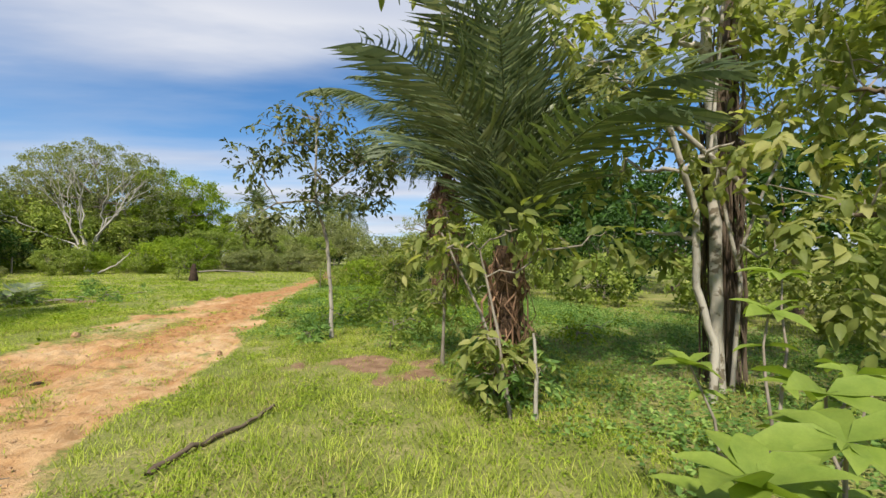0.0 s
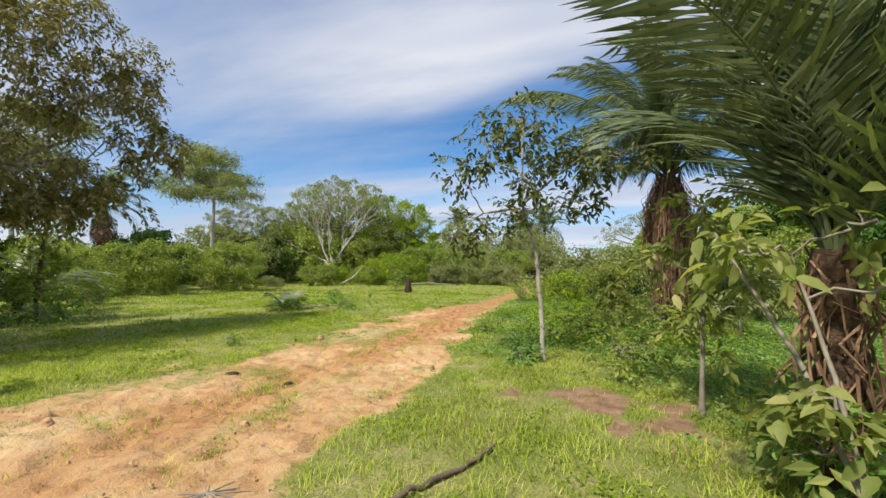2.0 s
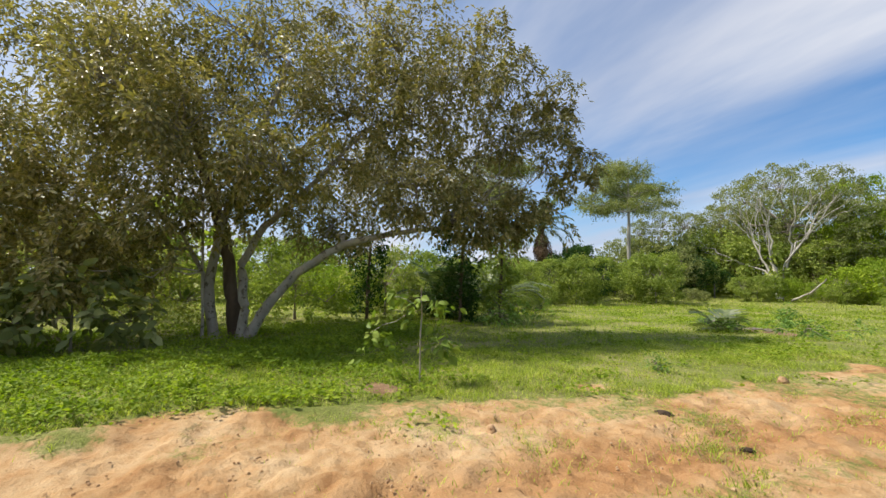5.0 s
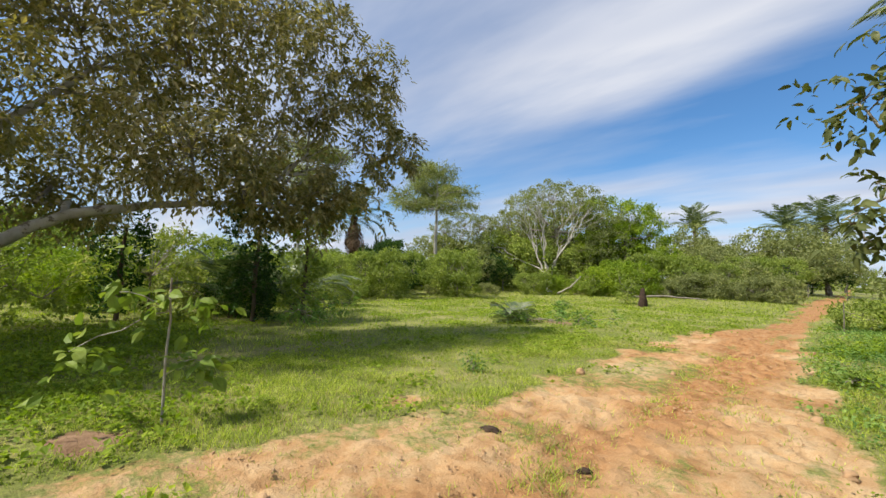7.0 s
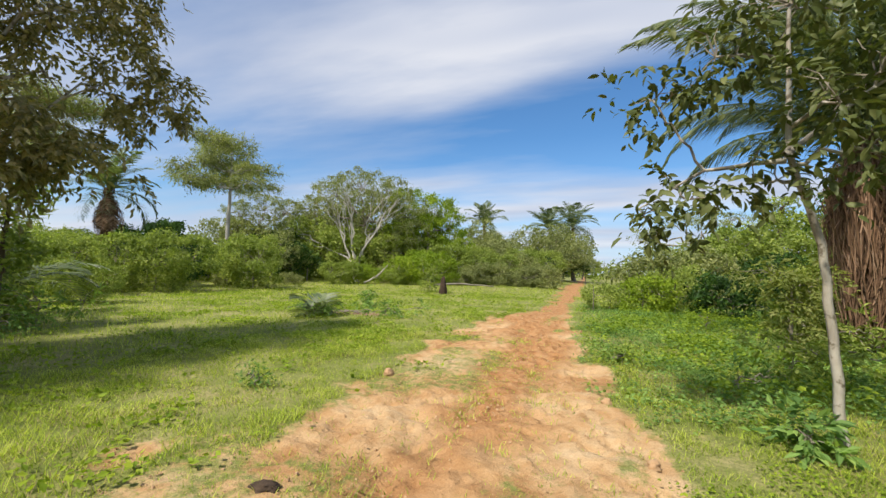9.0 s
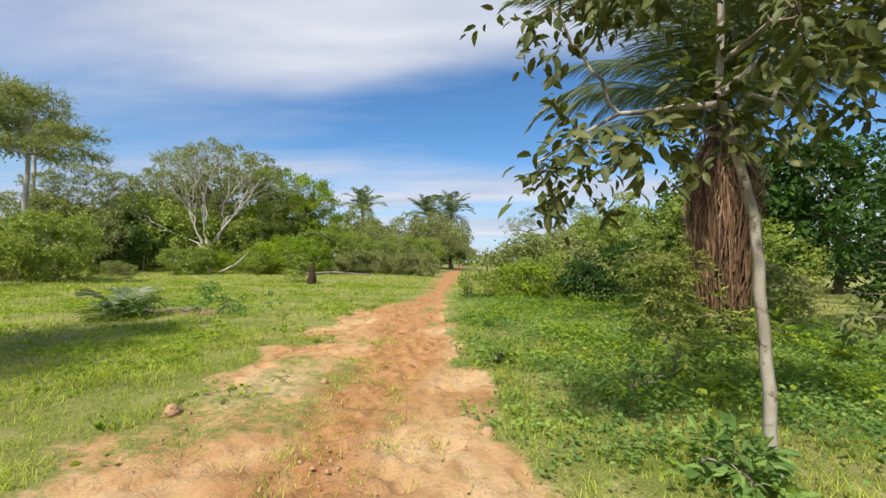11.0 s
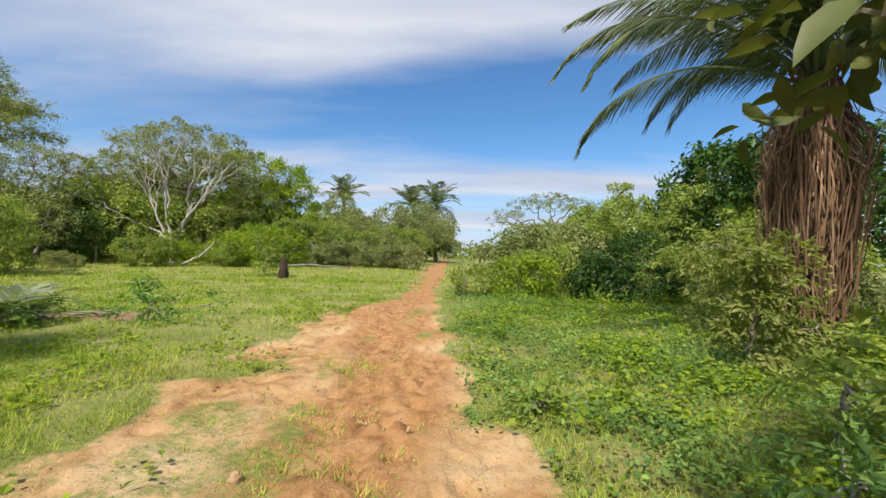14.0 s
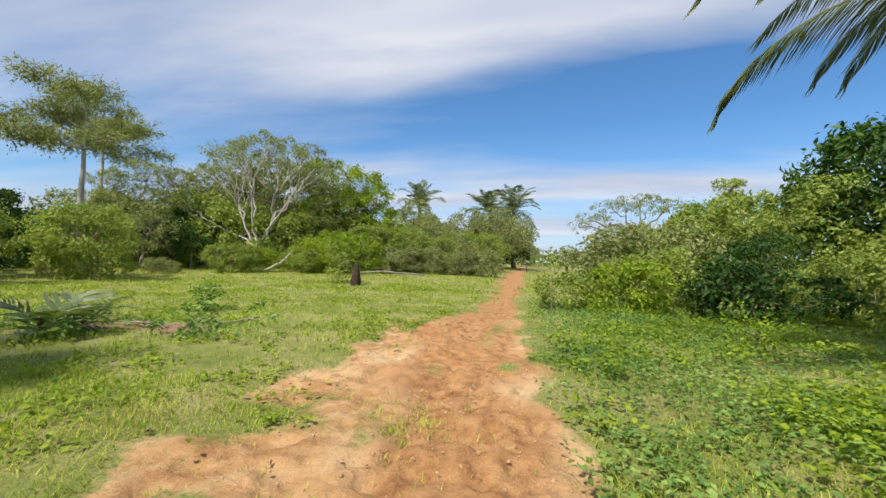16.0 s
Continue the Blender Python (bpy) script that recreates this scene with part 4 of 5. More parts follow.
bush((0.9, 6.3), "creepers and weeds round the palm's foot", M_WEED, 0.5, 62, 0.9, R_GROUP, 0.10, 70, 14)
bush((0.7, 6.1), "pale leaved creeper on the palm stem", M_SHADE, 0.38, 63, 1.9, R_GROUP, 0.15, 50, 10)
for k, (x, y, s, m) in enumerate(((9.5, 12.0, 1.3, M_MID), (9.0, 8.0, 1.4, M_SHADE), (7.0, 15.5, 1.0, M_MID), (8.5, 5.0, 1.6, M_MID), (6.8, 3.6, 1.3, M_SHADE), (9.0, 18.5, 1.7, M_DARK), (4.6, 21.0, 0.8, M_MID), (8.2, 24.5, 1.7, M_MID))):
    bush((x, y), "green bush at the wood's edge", m, s, 70 + k, 1.3, "bushes at the wood's edge", 0.18, puff=0.36)


# ---- far trees, built once and set out in copies ----
FAR = "trees at the far edge of the field"
def far_tree(seed, mat, bark, s, tall, label, size=0.27, trunk=0.25, clumps=11, droop=0.2, lift=0.55, puff=0.62, fill=0.85):
    rng = rng_of(seed)
    cl = [(rng.normal(0, 0.38) * s, rng.normal(0, 0.38) * s, (lift + 0.34 * rng.random()) * tall, (0.36 + 0.2 * rng.random()) * s, (0.36 + 0.2 * rng.random()) * s, 0.22 * tall) for _ in range(clumps)]
    return make_tree("tree", (0, 0), label, "tree", [[((0, 0, -0.3), trunk), ((0.1 * s, 0, lift * tall * 0.6), trunk * 0.7), ((0.1 * s, 0.1, lift * tall), trunk * 0.45)]], cl, mat, bark, seed, size=size, droop=droop, group=FAR, twigs=0.12, aspect=0.55, puff=puff, fill=fill)


def set_out(proto, places):
    """Moves the first one to the first place and copies it to the rest: x, y, size, turn."""
    for x, y, s, turn in places[1:]:
        s *= (0.50 + 0.32 * abs(math.sin(x * 7.3 + y))) * (0.65 if 34 < y < 42 else 1.0) if x < -18 and proto.name.startswith("bush") else 1.0
        copy_thing(proto, pose(x, y, ground_z(x, y) - 0.15 * s, 0, 0, turn) @ Matrix.Diagonal((s, s, s, 1)))
    x, y, s, turn = places[0]
    s *= 0.65 if x < -18 and proto.name.startswith("bush") else 1.0
    proto.matrix_basis = pose(x, y, ground_z(x, y) - 0.15 * s, 0, 0, turn) @ Matrix.Diagonal((s, s, s, 1))


mid_bush = bush((0, 0), "rounded green bush at the field edge", M_MID, 2.0, 101, 1.25, FAR, 0.17, puff=0.36)
bright_bush = bush((0, 0), "bright green bush at the field edge", M_BRIGHT, 1.8, 102, 1.1, FAR, 0.17, puff=0.36)
grey_bush = bush((0, 0), "grey green bush at the field edge", M_GREY, 1.8, 103, 1.0, FAR, 0.17, puff=0.36)
dark_bush = bush((0, 0), "dark green bush at the field edge", M_DARK, 1.9, 104, 1.25, FAR, 0.17, puff=0.36)
mid_tree = far_tree(105, M_MID, M_BARK, 4.2, 8.0, "broad green tree at the field edge", lift=0.22)
bright_tree = far_tree(106, M_BRIGHT, M_BARK, 5.0, 9.0, "broad bright green tree at the field edge", lift=0.28, puff=0.5)
grey_tree = far_tree(107, M_GREY, M_TWIG, 4.6, 8.0, "thin grey green tree at the field edge", lift=0.38, puff=0.45, fill=0.6)
dark_tree = far_tree(108, M_DARK, M_BARK, 4.2, 8.5, "dark dense tree behind the bushes", lift=0.3, size=0.32)

set_out(mid_bush, [(-27.5, 23.0, 1.35, 10), (-24.0, 12.5, 0.9, 60), (-30.5, 19.2, 1.1, 130), (-27.2, 17.2, 1.0, 200), (-26.1, 29.2, 1.2, 290), (-19.6, 39.4, 1.1, 40), (-36.3, 42.5, 1.1, 75), (-15.6, 45.2, 1.0, 170), (-32.0, 26.0, 1.2, 220),
                   (-12.8, 47.5, 0.8, 310), (-29.0, 10.0, 1.3, 15), (-32.5, 3.0, 1.4, 98), (-9.8, 55.0, 1.0, 144), (-22.0, 16.0, 0.8, 250), (2.8, 34.0, 0.9, 33), (6.0, 36.0, 1.2, 203), (11.0, 38.0, 1.6, 80), (-24.2, 37.3, 1.0, 10)])
set_out(bright_bush, [(-23.3, 38.9, 0.9, 0), (-29.9, 39.5, 1.0, 80), (-34.5, 33.0, 1.0, 20), (-17.2, 41.0, 1.0, 160), (-28.9, 6.3, 1.2, 240), (-19.8, 40.8, 1.1, 310), (-33.2, 37.6, 0.9, 110), (-23.5, 6.5, 0.8, 200), (-31.6, 12.8, 1.2, 0)])
set_out(grey_bush, [(-7.9, 46.0, 0.8, 0), (-9.6, 45.4, 0.7, 90), (-12.8, 44.2, 0.8, 50), (-14.2, 43.0, 0.7, 130), (-21.8, 42.3, 1.0, 200), (-27.0, 34.5, 0.8, 290), (0.2, 30.0, 1.1, 10), (-29.5, 30.2, 0.9, 170), (-12.0, 52.0, 1.2, 20), (4.5, 40.0, 1.4, 75)])
set_out(dark_bush, [(-19.7, 9.9, 0.95, 0), (-34.0, 30.0, 1.1, 90), (-39.0, 37.0, 1.3, 180), (-33.0, 22.5, 1.0, 270), (-11.0, 58.0, 1.0, 30), (5.2, 30.0, 0.8, 120), (-37.0, 15.0, 1.6, 60)])
set_out(bright_tree, [(-21.5, 52.0, 0.95, 0), (-24.8, 53.0, 1.1, 100), (-20.5, 45.8, 0.5, 220), (-30.0, 52.0, 1.1, 310)])
set_out(mid_tree, [(-30.5, 45.0, 1.1, 33), (-34.0, 45.0, 0.85, 0), (-38.7, 46.5, 0.85, 80), (-25.0, 47.5, 0.9, 200), (-39.0, 5.0, 0.8, 300), (-38.0, 24.0, 0.62, 20), (-45.0, 40.0, 0.7, 140), (-35.5, -6.0, 0.9, 60), (-51.0, 31.0, 0.8, 0), (-28.5, -14.0, 0.9, 222), (-44.0, 33.0, 0.6, 70)])
set_out(grey_tree, [(-9.8, 74.0, 1.15, 11), (-5.6, 77.0, 1.1, 200), (-13.5, 70.0, 1.1, 90), (-19.0, 63.0, 1.1, 5), (-33.5, 53.0, 1.5, 70), (-36.0, 45.0, 1.0, 120), (-13.5, 57.0, 0.75, 190), (-9.2, 70.0, 0.85, 260), (-17.0, 60.0, 0.85, 20), (-31.0, 36.5, 0.62, 50), (-5.0, 112.0, 0.9, 0), (8.0, 60.0, 0.8, 130), (-41.5, 44.0, 0.9, 200)])
set_out(dark_tree, [(-30.5, 38.5, 0.5, 40), (-40.5, 34.0, 0.7, 10), (-34.0, 42.0, 0.65, 300), (-36.5, 27.5, 0.5, 77), (14.6, 37.6, 1.3, 0), (19.5, 45.5, 1.5, 90), (19.0, 34.0, 1.3, 250), (-7.6, 76.0, 0.62, 0), (15.0, 22.0, 0.9, 20), (12.5, 13.0, 0.8, 70), (-41.0, 30.0, 0.6, 200), (-46.0, 38.0, 0.75, 10)])


def white_tree():
    rng = rng_of(201)
    tree = thing("bare_tree", (-25.5, 42.2), "wide tree with bare whitish branches and sparse leaves", "tree", FAR)
    s, tips = Shape(), []
    trunk = [np.array([0, 0, -0.2]), np.array([-0.1, 0.1, 1.5])]
    tube(s, bend(trunk[0], trunk[1], rng, 0, 0.02, 5), np.linspace(0.30, 0.24, 5), 8)

    def fork(p, way, length, r, depth):
        q = p + way * length
        line = bend(p, q, rng, 0.05 * length, 0.05, 5)
        tube(s, line, np.linspace(r, r * 0.66, 5), 5 if depth < 3 else 3)
        if depth >= 5:
            tips.append(q)
            return
        for _ in range(2 if depth else 5):
            turn = unit(rng.normal(size=3)) * (0.48 if depth else 0.62)
            fork(q if depth else q - way * rng.random() * 0.8, unit(way + turn * np.array([1, 1, 0.65]) + np.array([0, 0, 0.02])), length * (0.80 + 0.1 * rng.random()), r * 0.66, depth + 1)

    for a, tilt in ((-0.3, 0.35), (0.9, 0.3), (2.2, 0.5), (3.4, 0.35), (4.6, 0.3)):
        fork(trunk[1] - np.array([0, 0, rng.random()]), unit(np.array([math.cos(a) * tilt * 1.5, math.sin(a) * tilt, 1.0])), 2.45, 0.125, 1)
    fork(np.array([-0.1, 0, 1.3]), unit(np.array([-1.0, 0.1, 0.62])), 3.0, 0.09, 2)
    part("branch_tangle", s.mesh("bare_branches", M_WHITE, smooth=True), tree, kind="stuff")
    leaves = Shape()
    crown(leaves, [(*t, 0.5, 0.5, 0.3) for t in tips], rng, QUAD_LEAF, 0.15, 8, 8, 0.2)
    part("crown", leaves.mesh("bare_tree_crown", M_GREY), tree, kind="stuff")


white_tree()


dome = make_tree("dome_tree", (-28.0, 47.0), "wide domed tree with fine grey green foliage", "tree",
          [[((0, 0, -0.3), 0.4), ((0.4, 0, 3.0), 0.3), ((0.5, 0.2, 6.5), 0.2)]],
          [(0, 0, 10.3, 3.4, 3.0, 1.9), (-3.4, 0.4, 9.7, 2.8, 2.8, 1.7), (3.5, 0.2, 9.3, 2.8, 2.8, 1.7), (-6.0, 0, 7.6, 2.2, 2.4, 1.7), (6.2, 0, 7.2, 2.2, 2.4, 1.7), (-6.8, -0.5, 5.0, 2.0, 2.0, 1.8), (6.9, -0.5, 4.8, 2.0, 2.0, 1.8),
           (-2.5, 0, 6.6, 2.6, 2.4, 1.8), (2.6, 0, 6.2, 2.6, 2.4, 1.8), (-4.8, 0, 3.2, 2.4, 2.0, 1.6), (4.6, 0, 3.0, 2.4, 2.0, 1.6), (0, 0.6, 3.4, 2.6, 2.2, 1.7)],
          M_GREY, M_TWIG, 241, size=0.175, group=FAR, twigs=0.6, aspect=0.45, puff=0.45, cover=0.62, fill=0.7)
copy_thing(dome, pose(-40.5, 46.0, 0.3, 0, 0, 190) @ Matrix.Diagonal((0.82, 0.82, 0.80, 1)))
make_tree("bright_tree", (-20.3, 48.5), "rounded tree with bright yellow green foliage", "tree",
          [[((0, 0, -0.3), 0.35), ((0, 0, 3.0), 0.25), ((0, 0, 6.0), 0.15)]],
          [(-2.4, 0, 8.5, 2.4, 2.4, 1.5), (0.6, 0, 7.7, 2.2, 2.4, 1.5), (2.6, 0, 6.0, 1.7, 2.2, 1.3), (3.6, 0, 3.9, 1.4, 2.0, 1.3), (0.0, -0.6, 5.4, 2.8, 2.0, 1.6), (1.0, -0.6, 3.0, 3.0, 2.2, 1.6), (-2.5, -0.5, 5.0, 2.0, 2.0, 1.8)],
          M_BRIGHT, M_TWIG, 242, size=0.19, group=FAR, twigs=0.3, aspect=0.55, puff=0.6)


def tall_tree(at, height, seed, label, wide=1.0):
    rng = rng_of(seed)
    cl = []
    for _ in range(13):
        h = 0.60 + 0.36 * rng.random()
        a, r = rng.random() * 6.28, (0.06 + 0.16 * rng.random()) * height * wide * (1.5 - h)
        cl.append((math.cos(a) * r * 1.4, math.sin(a) * r * 1.4, h * height, 0.10 * height * wide, 0.10 * height * wide, 0.030 * height))
    make_tree("tall_tree", at, label, "tree", [[((0, 0, -0.3), 0.24), ((0.05, 0, height * 0.45), 0.17), ((0.1, 0, height * 0.93), 0.05)]], cl, M_GREY, M_WHITE, seed, size=0.17, sprays=44, per=24, droop=0.25, group=FAR, twigs=0.5, fork=0.5, spread=0.2, aspect=0.5)


tall_tree((-36.2, 36.5), 13.4, 211, "tall slim tree with whitish trunk and open layered crown", 1.3)
tall_tree((-46.3, 46.4), 17.5, 212, "tall slim tree with greyish trunk and open layered crown", 1.15)
tall_tree((-49.0, 27.0), 16.5, 213, "tall old tree with a leaning trunk and wide open crown", 1.5)

make_palm((-31.5, 22.8), "palm with a skirt of dead fronds at the field edge", 6.0, 0.22, 22, 3.0, 221, leaflet=0.55, dead=16, group=FAR, width=0.07, pairs=34, low=-10, skirt=60)
make_palm((-18.7, 68.3), "far slim palm above the bushes", 8.0, 0.2, 13, 4.4, 222, leaflet=0.9, group=FAR, width=0.10, pairs=30, up_to=86, low=42)
make_palm((-6.2, 83.0), "far palm above the bushes", 9.6, 0.22, 30, 5.4, 223, leaflet=1.1, group=FAR, width=0.12, pairs=30, low=-20)
make_palm((-10.4, 86.0), "far palm above the bushes", 9.2, 0.22, 28, 5.2, 224, leaflet=1.1, group=FAR, width=0.12, pairs=30, low=-15)
make_palm((-19.6, 12.2), "low shaded palm with dark fronds under the great tree", 0.3, 0.14, 14, 3.0, 225, leaflet=0.5, group="low palms", width=0.05, pairs=36, up_to=80, low=30)
make_palm((-19.0, 9.6), "low shaded palm with dark fronds under the great tree", 0.3, 0.14, 14, 2.6, 226, leaflet=0.5, group="low palms", width=0.05, pairs=36, up_to=84, low=35)
make_palm((-12.3, 17.0), "young palm seedling with stiff fronds in the grass", 0.05, 0.03, 7, 0.85, 227, leaflet=0.5, group="young palms in the grass", width=0.07, pairs=14, up_to=62, low=12, boots=False)
make_palm((-13.0, 18.4), "young palm seedling with narrow fronds in the grass", 0.05, 0.03, 9, 0.85, 228, leaflet=0.3, group="young palms in the grass", width=0.016, pairs=22, up_to=66, low=15, boots=False)
make_palm((-34.0, 35.0), "small palm in the bushes", 1.2, 0.15, 14, 2.8, 229, leaflet=0.5, group=FAR, width=0.08, pairs=30, low=10)

# the flat-topped tree and the creeper-hung stump beyond the right hand bushes
make_tree("umbrella_tree", (13.5, 82.5), "wide flat topped tree with bare limbs under a thin crown", "tree",
          [[((0, 0, -0.3), 0.5), ((0.3, 0, 4.0), 0.4), ((0.2, 0, 6.5), 0.28)]],
          [(-7.5, 0, 8.6, 2.6, 2.6, 0.7), (-4.0, 1, 10.6, 3.0, 3.0, 0.8), (0, 0, 11.6, 3.2, 3.2, 0.8), (4.2, 0, 10.8, 3.0, 3.0, 0.8), (7.8, 0, 8.8, 2.6, 2.6, 0.7), (-9.2, 0, 7.4, 1.6, 1.6, 0.6), (9.6, 0, 7.2, 1.6, 1.6, 0.6), (0, -3, 9.6, 3, 2, 0.6)],
          M_GREY, M_TWIG, 231, size=0.24, group=FAR, twigs=0.7, aspect=0.45, puff=0.5, cover=0.42, fill=0.55)
make_tree("creeper_tower", (13.4, 53.0), "dead trunk overgrown by bright creepers", "tree", [[((0, 0, -0.2), 0.35), ((0.1, 0, 8.2), 0.2)]],
          [(0, 0, 8.3, 1.1, 1.1, 0.7), (0, 0, 6.6, 1.5, 1.3, 1.0), (0.3, 0, 4.8, 1.6, 1.5, 1.2), (-0.3, 0, 3.0, 1.8, 1.6, 1.3), (0.9, 0, 8.9, 0.5, 0.5, 0.3)], M_MID, M_BARK, 232, size=0.26, group=FAR, puff=0.45, aspect=0.5)


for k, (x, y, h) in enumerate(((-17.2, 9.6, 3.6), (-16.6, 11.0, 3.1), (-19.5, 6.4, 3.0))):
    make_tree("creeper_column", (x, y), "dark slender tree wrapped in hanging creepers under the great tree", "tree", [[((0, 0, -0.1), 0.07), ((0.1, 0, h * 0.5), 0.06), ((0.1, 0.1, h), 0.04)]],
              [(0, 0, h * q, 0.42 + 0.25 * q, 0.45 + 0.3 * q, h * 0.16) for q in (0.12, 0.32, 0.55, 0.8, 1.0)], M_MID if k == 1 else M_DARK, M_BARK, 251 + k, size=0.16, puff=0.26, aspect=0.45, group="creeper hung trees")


# ---- small things in the field ----
def mound(name, at, label, category, mat, radii, seed, lean=0.0, rings=9, sides=12, rough=0.25, taper=0.9):
    rng = rng_of(seed)
    s = Shape()
    t = np.linspace(0, 1, rings)
    a = np.arange(sides) * 2 * math.pi / sides
    r = (1 - t ** 2.2 * taper)[:, None] * (1 + rough * (rng.random((rings, sides)) - 0.5))
    v = np.stack([np.cos(a) * r * radii[0] + lean * t[:, None], np.sin(a) * r * radii[1], (t * radii[2])[:, None] + 0.04 * radii[2] * rng.random((rings, sides))], -1)
    k, j = np.meshgrid(np.arange(rings - 1), np.arange(sides), indexing="ij")
    f = np.stack([k * sides + j, k * sides + (j + 1) % sides, (k + 1) * sides + (j + 1) % sides, (k + 1) * sides + j], -1).reshape(-1, 4)
    v = v.reshape(-1, 3)
    top = np.array([v[-sides:].mean(0) + np.array([0, 0, 0.03 * radii[2]])])
    n = len(v)
    s.add(np.concatenate([v, top]), np.concatenate([f, [((rings - 1) * sides + q, (rings - 1) * sides + (q + 1) % sides, n, n) for q in range(sides)]]))
    ob = tagged(new(name, s.mesh(name, mat, smooth=True)), label, category)
    ob.matrix_basis = pose(at[0], at[1], ground_z(at[0], at[1]) - 0.03, 0, 0, seed * 37)
    return ob


mound("termite_mound", (-12.9, 32.0), "dark pointed termite mound in the grass", "termite mound", M_STUMP, (0.27, 0.25, 1.15), 3, 0.12, taper=0.62, rough=0.35)
mound("dung_pat", (-5.93, 7.56), "dark dry cattle dung on the sand", "dung", M_DUNG, (0.125, 0.09, 0.055), 5, rough=0.4, taper=0.5)
mound("dung_pat", (-4.85, 7.45), "small dark dry cattle dung on the sand", "dung", M_DUNG, (0.065, 0.04, 0.035), 6, rough=0.4, taper=0.5)
for k, (x, y, r) in enumerate(((-3.56, 10.75, 0.075), (-3.27, 9.03, 0.07), (-6.6, 10.9, 0.09), (-3.95, 17.2, 0.05), (-6.1, 5.3, 0.06), (-4.2, 5.9, 0.05), (-5.5, 12.1, 0.05))):
    mound("clod", (x, y), "hard sandy clod on the track's edge", "clod", M_STONE, (r, r * 0.8, r * 0.8 + 0.03), 10 + k, rough=0.5, taper=0.55)


def stick(name, pts, r, label, mat, category="stick"):
    s = Shape()
    p = np.array([(x, y, ground_z(x, y) + h) for x, y, h in pts])
    rng = rng_of(int(abs(p[0, 0]) * 100))
    k = np.linspace(0, len(p) - 1, 4 * len(p))
    i = np.minimum(k.astype(int), len(p) - 2)
    line = p[i] + (p[i + 1] - p[i]) * (k - i)[:, None] + rng.normal(0, r * 0.25, (len(k), 3))
    origin = line[0].copy()
    tube(s, line - origin, np.linspace(r, r * 0.55, len(k)), 6, 0, 0.3, rng)
    ob = tagged(new(name, s.mesh(name, mat, smooth=True)), label, category)
    ob.matrix_basis = pose(*origin)
    return ob


stick("fallen_branch", [(-2.25, 4.75, 0.02), (-2.1, 5.15, 0.035), (-1.85, 5.6, 0.03), (-1.68, 6.1, 0.05)], 0.028, "dark weathered fallen branch lying in the grass", M_BARK)
stick("cut_sapling", [(0.96, 5.43, -0.05), (0.95, 5.44, 0.45), (0.93, 5.46, 0.86)], 0.026, "thin pale cut sapling standing in the grass", M_PALE, "sapling")
stick("bent_sapling", [(0.75, 5.55, -0.05), (0.55, 5.9, 0.9), (0.1, 6.2, 1.9)], 0.022, "thin leaning green stem before the palm", M_TWIG, "sapling")
stick("fallen_log", [(-16.5, 39.8, 0.1), (-13.8, 39.9, 0.25), (-11.2, 40.2, 0.1)], 0.09, "grey fallen log at the field edge", M_POST, "log")
stick("fallen_log", [(-22.5, 38.5, 0.1), (-21.2, 38.6, 0.8), (-20.4, 38.8, 1.7)], 0.08, "bare pale fallen branch at the field edge", M_PALE, "log")
for k in range(7):
    a = 0.5 + 0.85 * k
    stick("brushwood", [(-3.35 + 0.25 * math.cos(a), 4.6 + 0.22 * math.sin(a), 0.02), (-3.35, 4.62, 0.07), (-3.35 - 0.28 * math.cos(a), 4.62 - 0.25 * math.sin(a), 0.03)], 0.007, "thin dry twig on the sand", M_TWIG, "twig")
for k in range(6):
    a = 1.1 * k
    stick("brushwood", [(-11.7 + 0.6 * math.cos(a), 18.3 + 0.2 * math.sin(a), 0.05), (-11.7 - 0.5 * math.cos(a), 18.3 - 0.2 * math.sin(a), 0.12)], 0.02, "dead brown twig in the grass", M_TWIG, "twig")


def young_tree():
    tree = thing("young_tree", (-8.35, 5.2), "thin young tree with a few lobed light green leaves", "sapling")
    rng = rng_of(301)
    s = Shape()
    tube(s, bend((0, 0, -0.05), (0.03, 0, 1.5), rng, 0, 0.008, 8), np.linspace(0.016, 0.010, 8), 6)
    for q in ((-0.25, -0.75, 0.78), (-0.1, -0.45, 1.35), (0.1, 0.3, 0.62)):
        tube(s, bend((0.02, 0, 1.15 if q[2] > 0.7 else 0.5), q, rng, 0.06, 0.03, 5), np.linspace(0.007, 0.004, 5), 4)
    part("trunk", s.mesh("young_trunk", M_PALE, smooth=True), tree)
    leaves = Shape()
    crown(leaves, [(-0.05, -0.3, 1.45, 0.25, 0.4, 0.14), (-0.2, -0.7, 0.78, 0.14, 0.2, 0.12), (0, 0.1, 1.3, 0.2, 0.2, 0.1), (0.1, 0.3, 0.6, 0.08, 0.1, 0.06)], rng, BROAD_LEAF, 0.15, 60, 6, 0.4, aspect=0.6)
    part("leaves", leaves.mesh("young_leaves", M_FRESH), tree, kind="stuff")


young_tree()
bush((-12.6, 21.0), "small dark seedling in the grass", M_WEED, 0.30, 311, 2.1, "seedlings in the grass", 0.16, 60, 8)
bush((-10.0, 17.6), "low weedy bush in the grass", M_WEED, 0.50, 312, 0.8, "seedlings in the grass", 0.12, 40, 12, 1.4)
bush((-12.2, 17.3), "low weedy bush round the palm seedling", M_WEED, 0.5, 313, 0.7, "seedlings in the grass", 0.12, 40, 12, 1.4)
bush((-15.5, 10.5), "low weedy bush in the grass", M_WEED, 0.7, 314, 0.8, "seedlings in the grass", 0.12, 34, 12, 1.2)
bush((-17.0, 12.0), "low weedy bush in the grass", M_WEED, 0.9, 315, 0.8, "seedlings in the grass", 0.12, 30, 12, 1.2)
bush((-7.8, 9.5), "small dark weed in the grass", M_WEED, 0.12, 316, 1.3, "seedlings in the grass", 0.07, 300, 6)
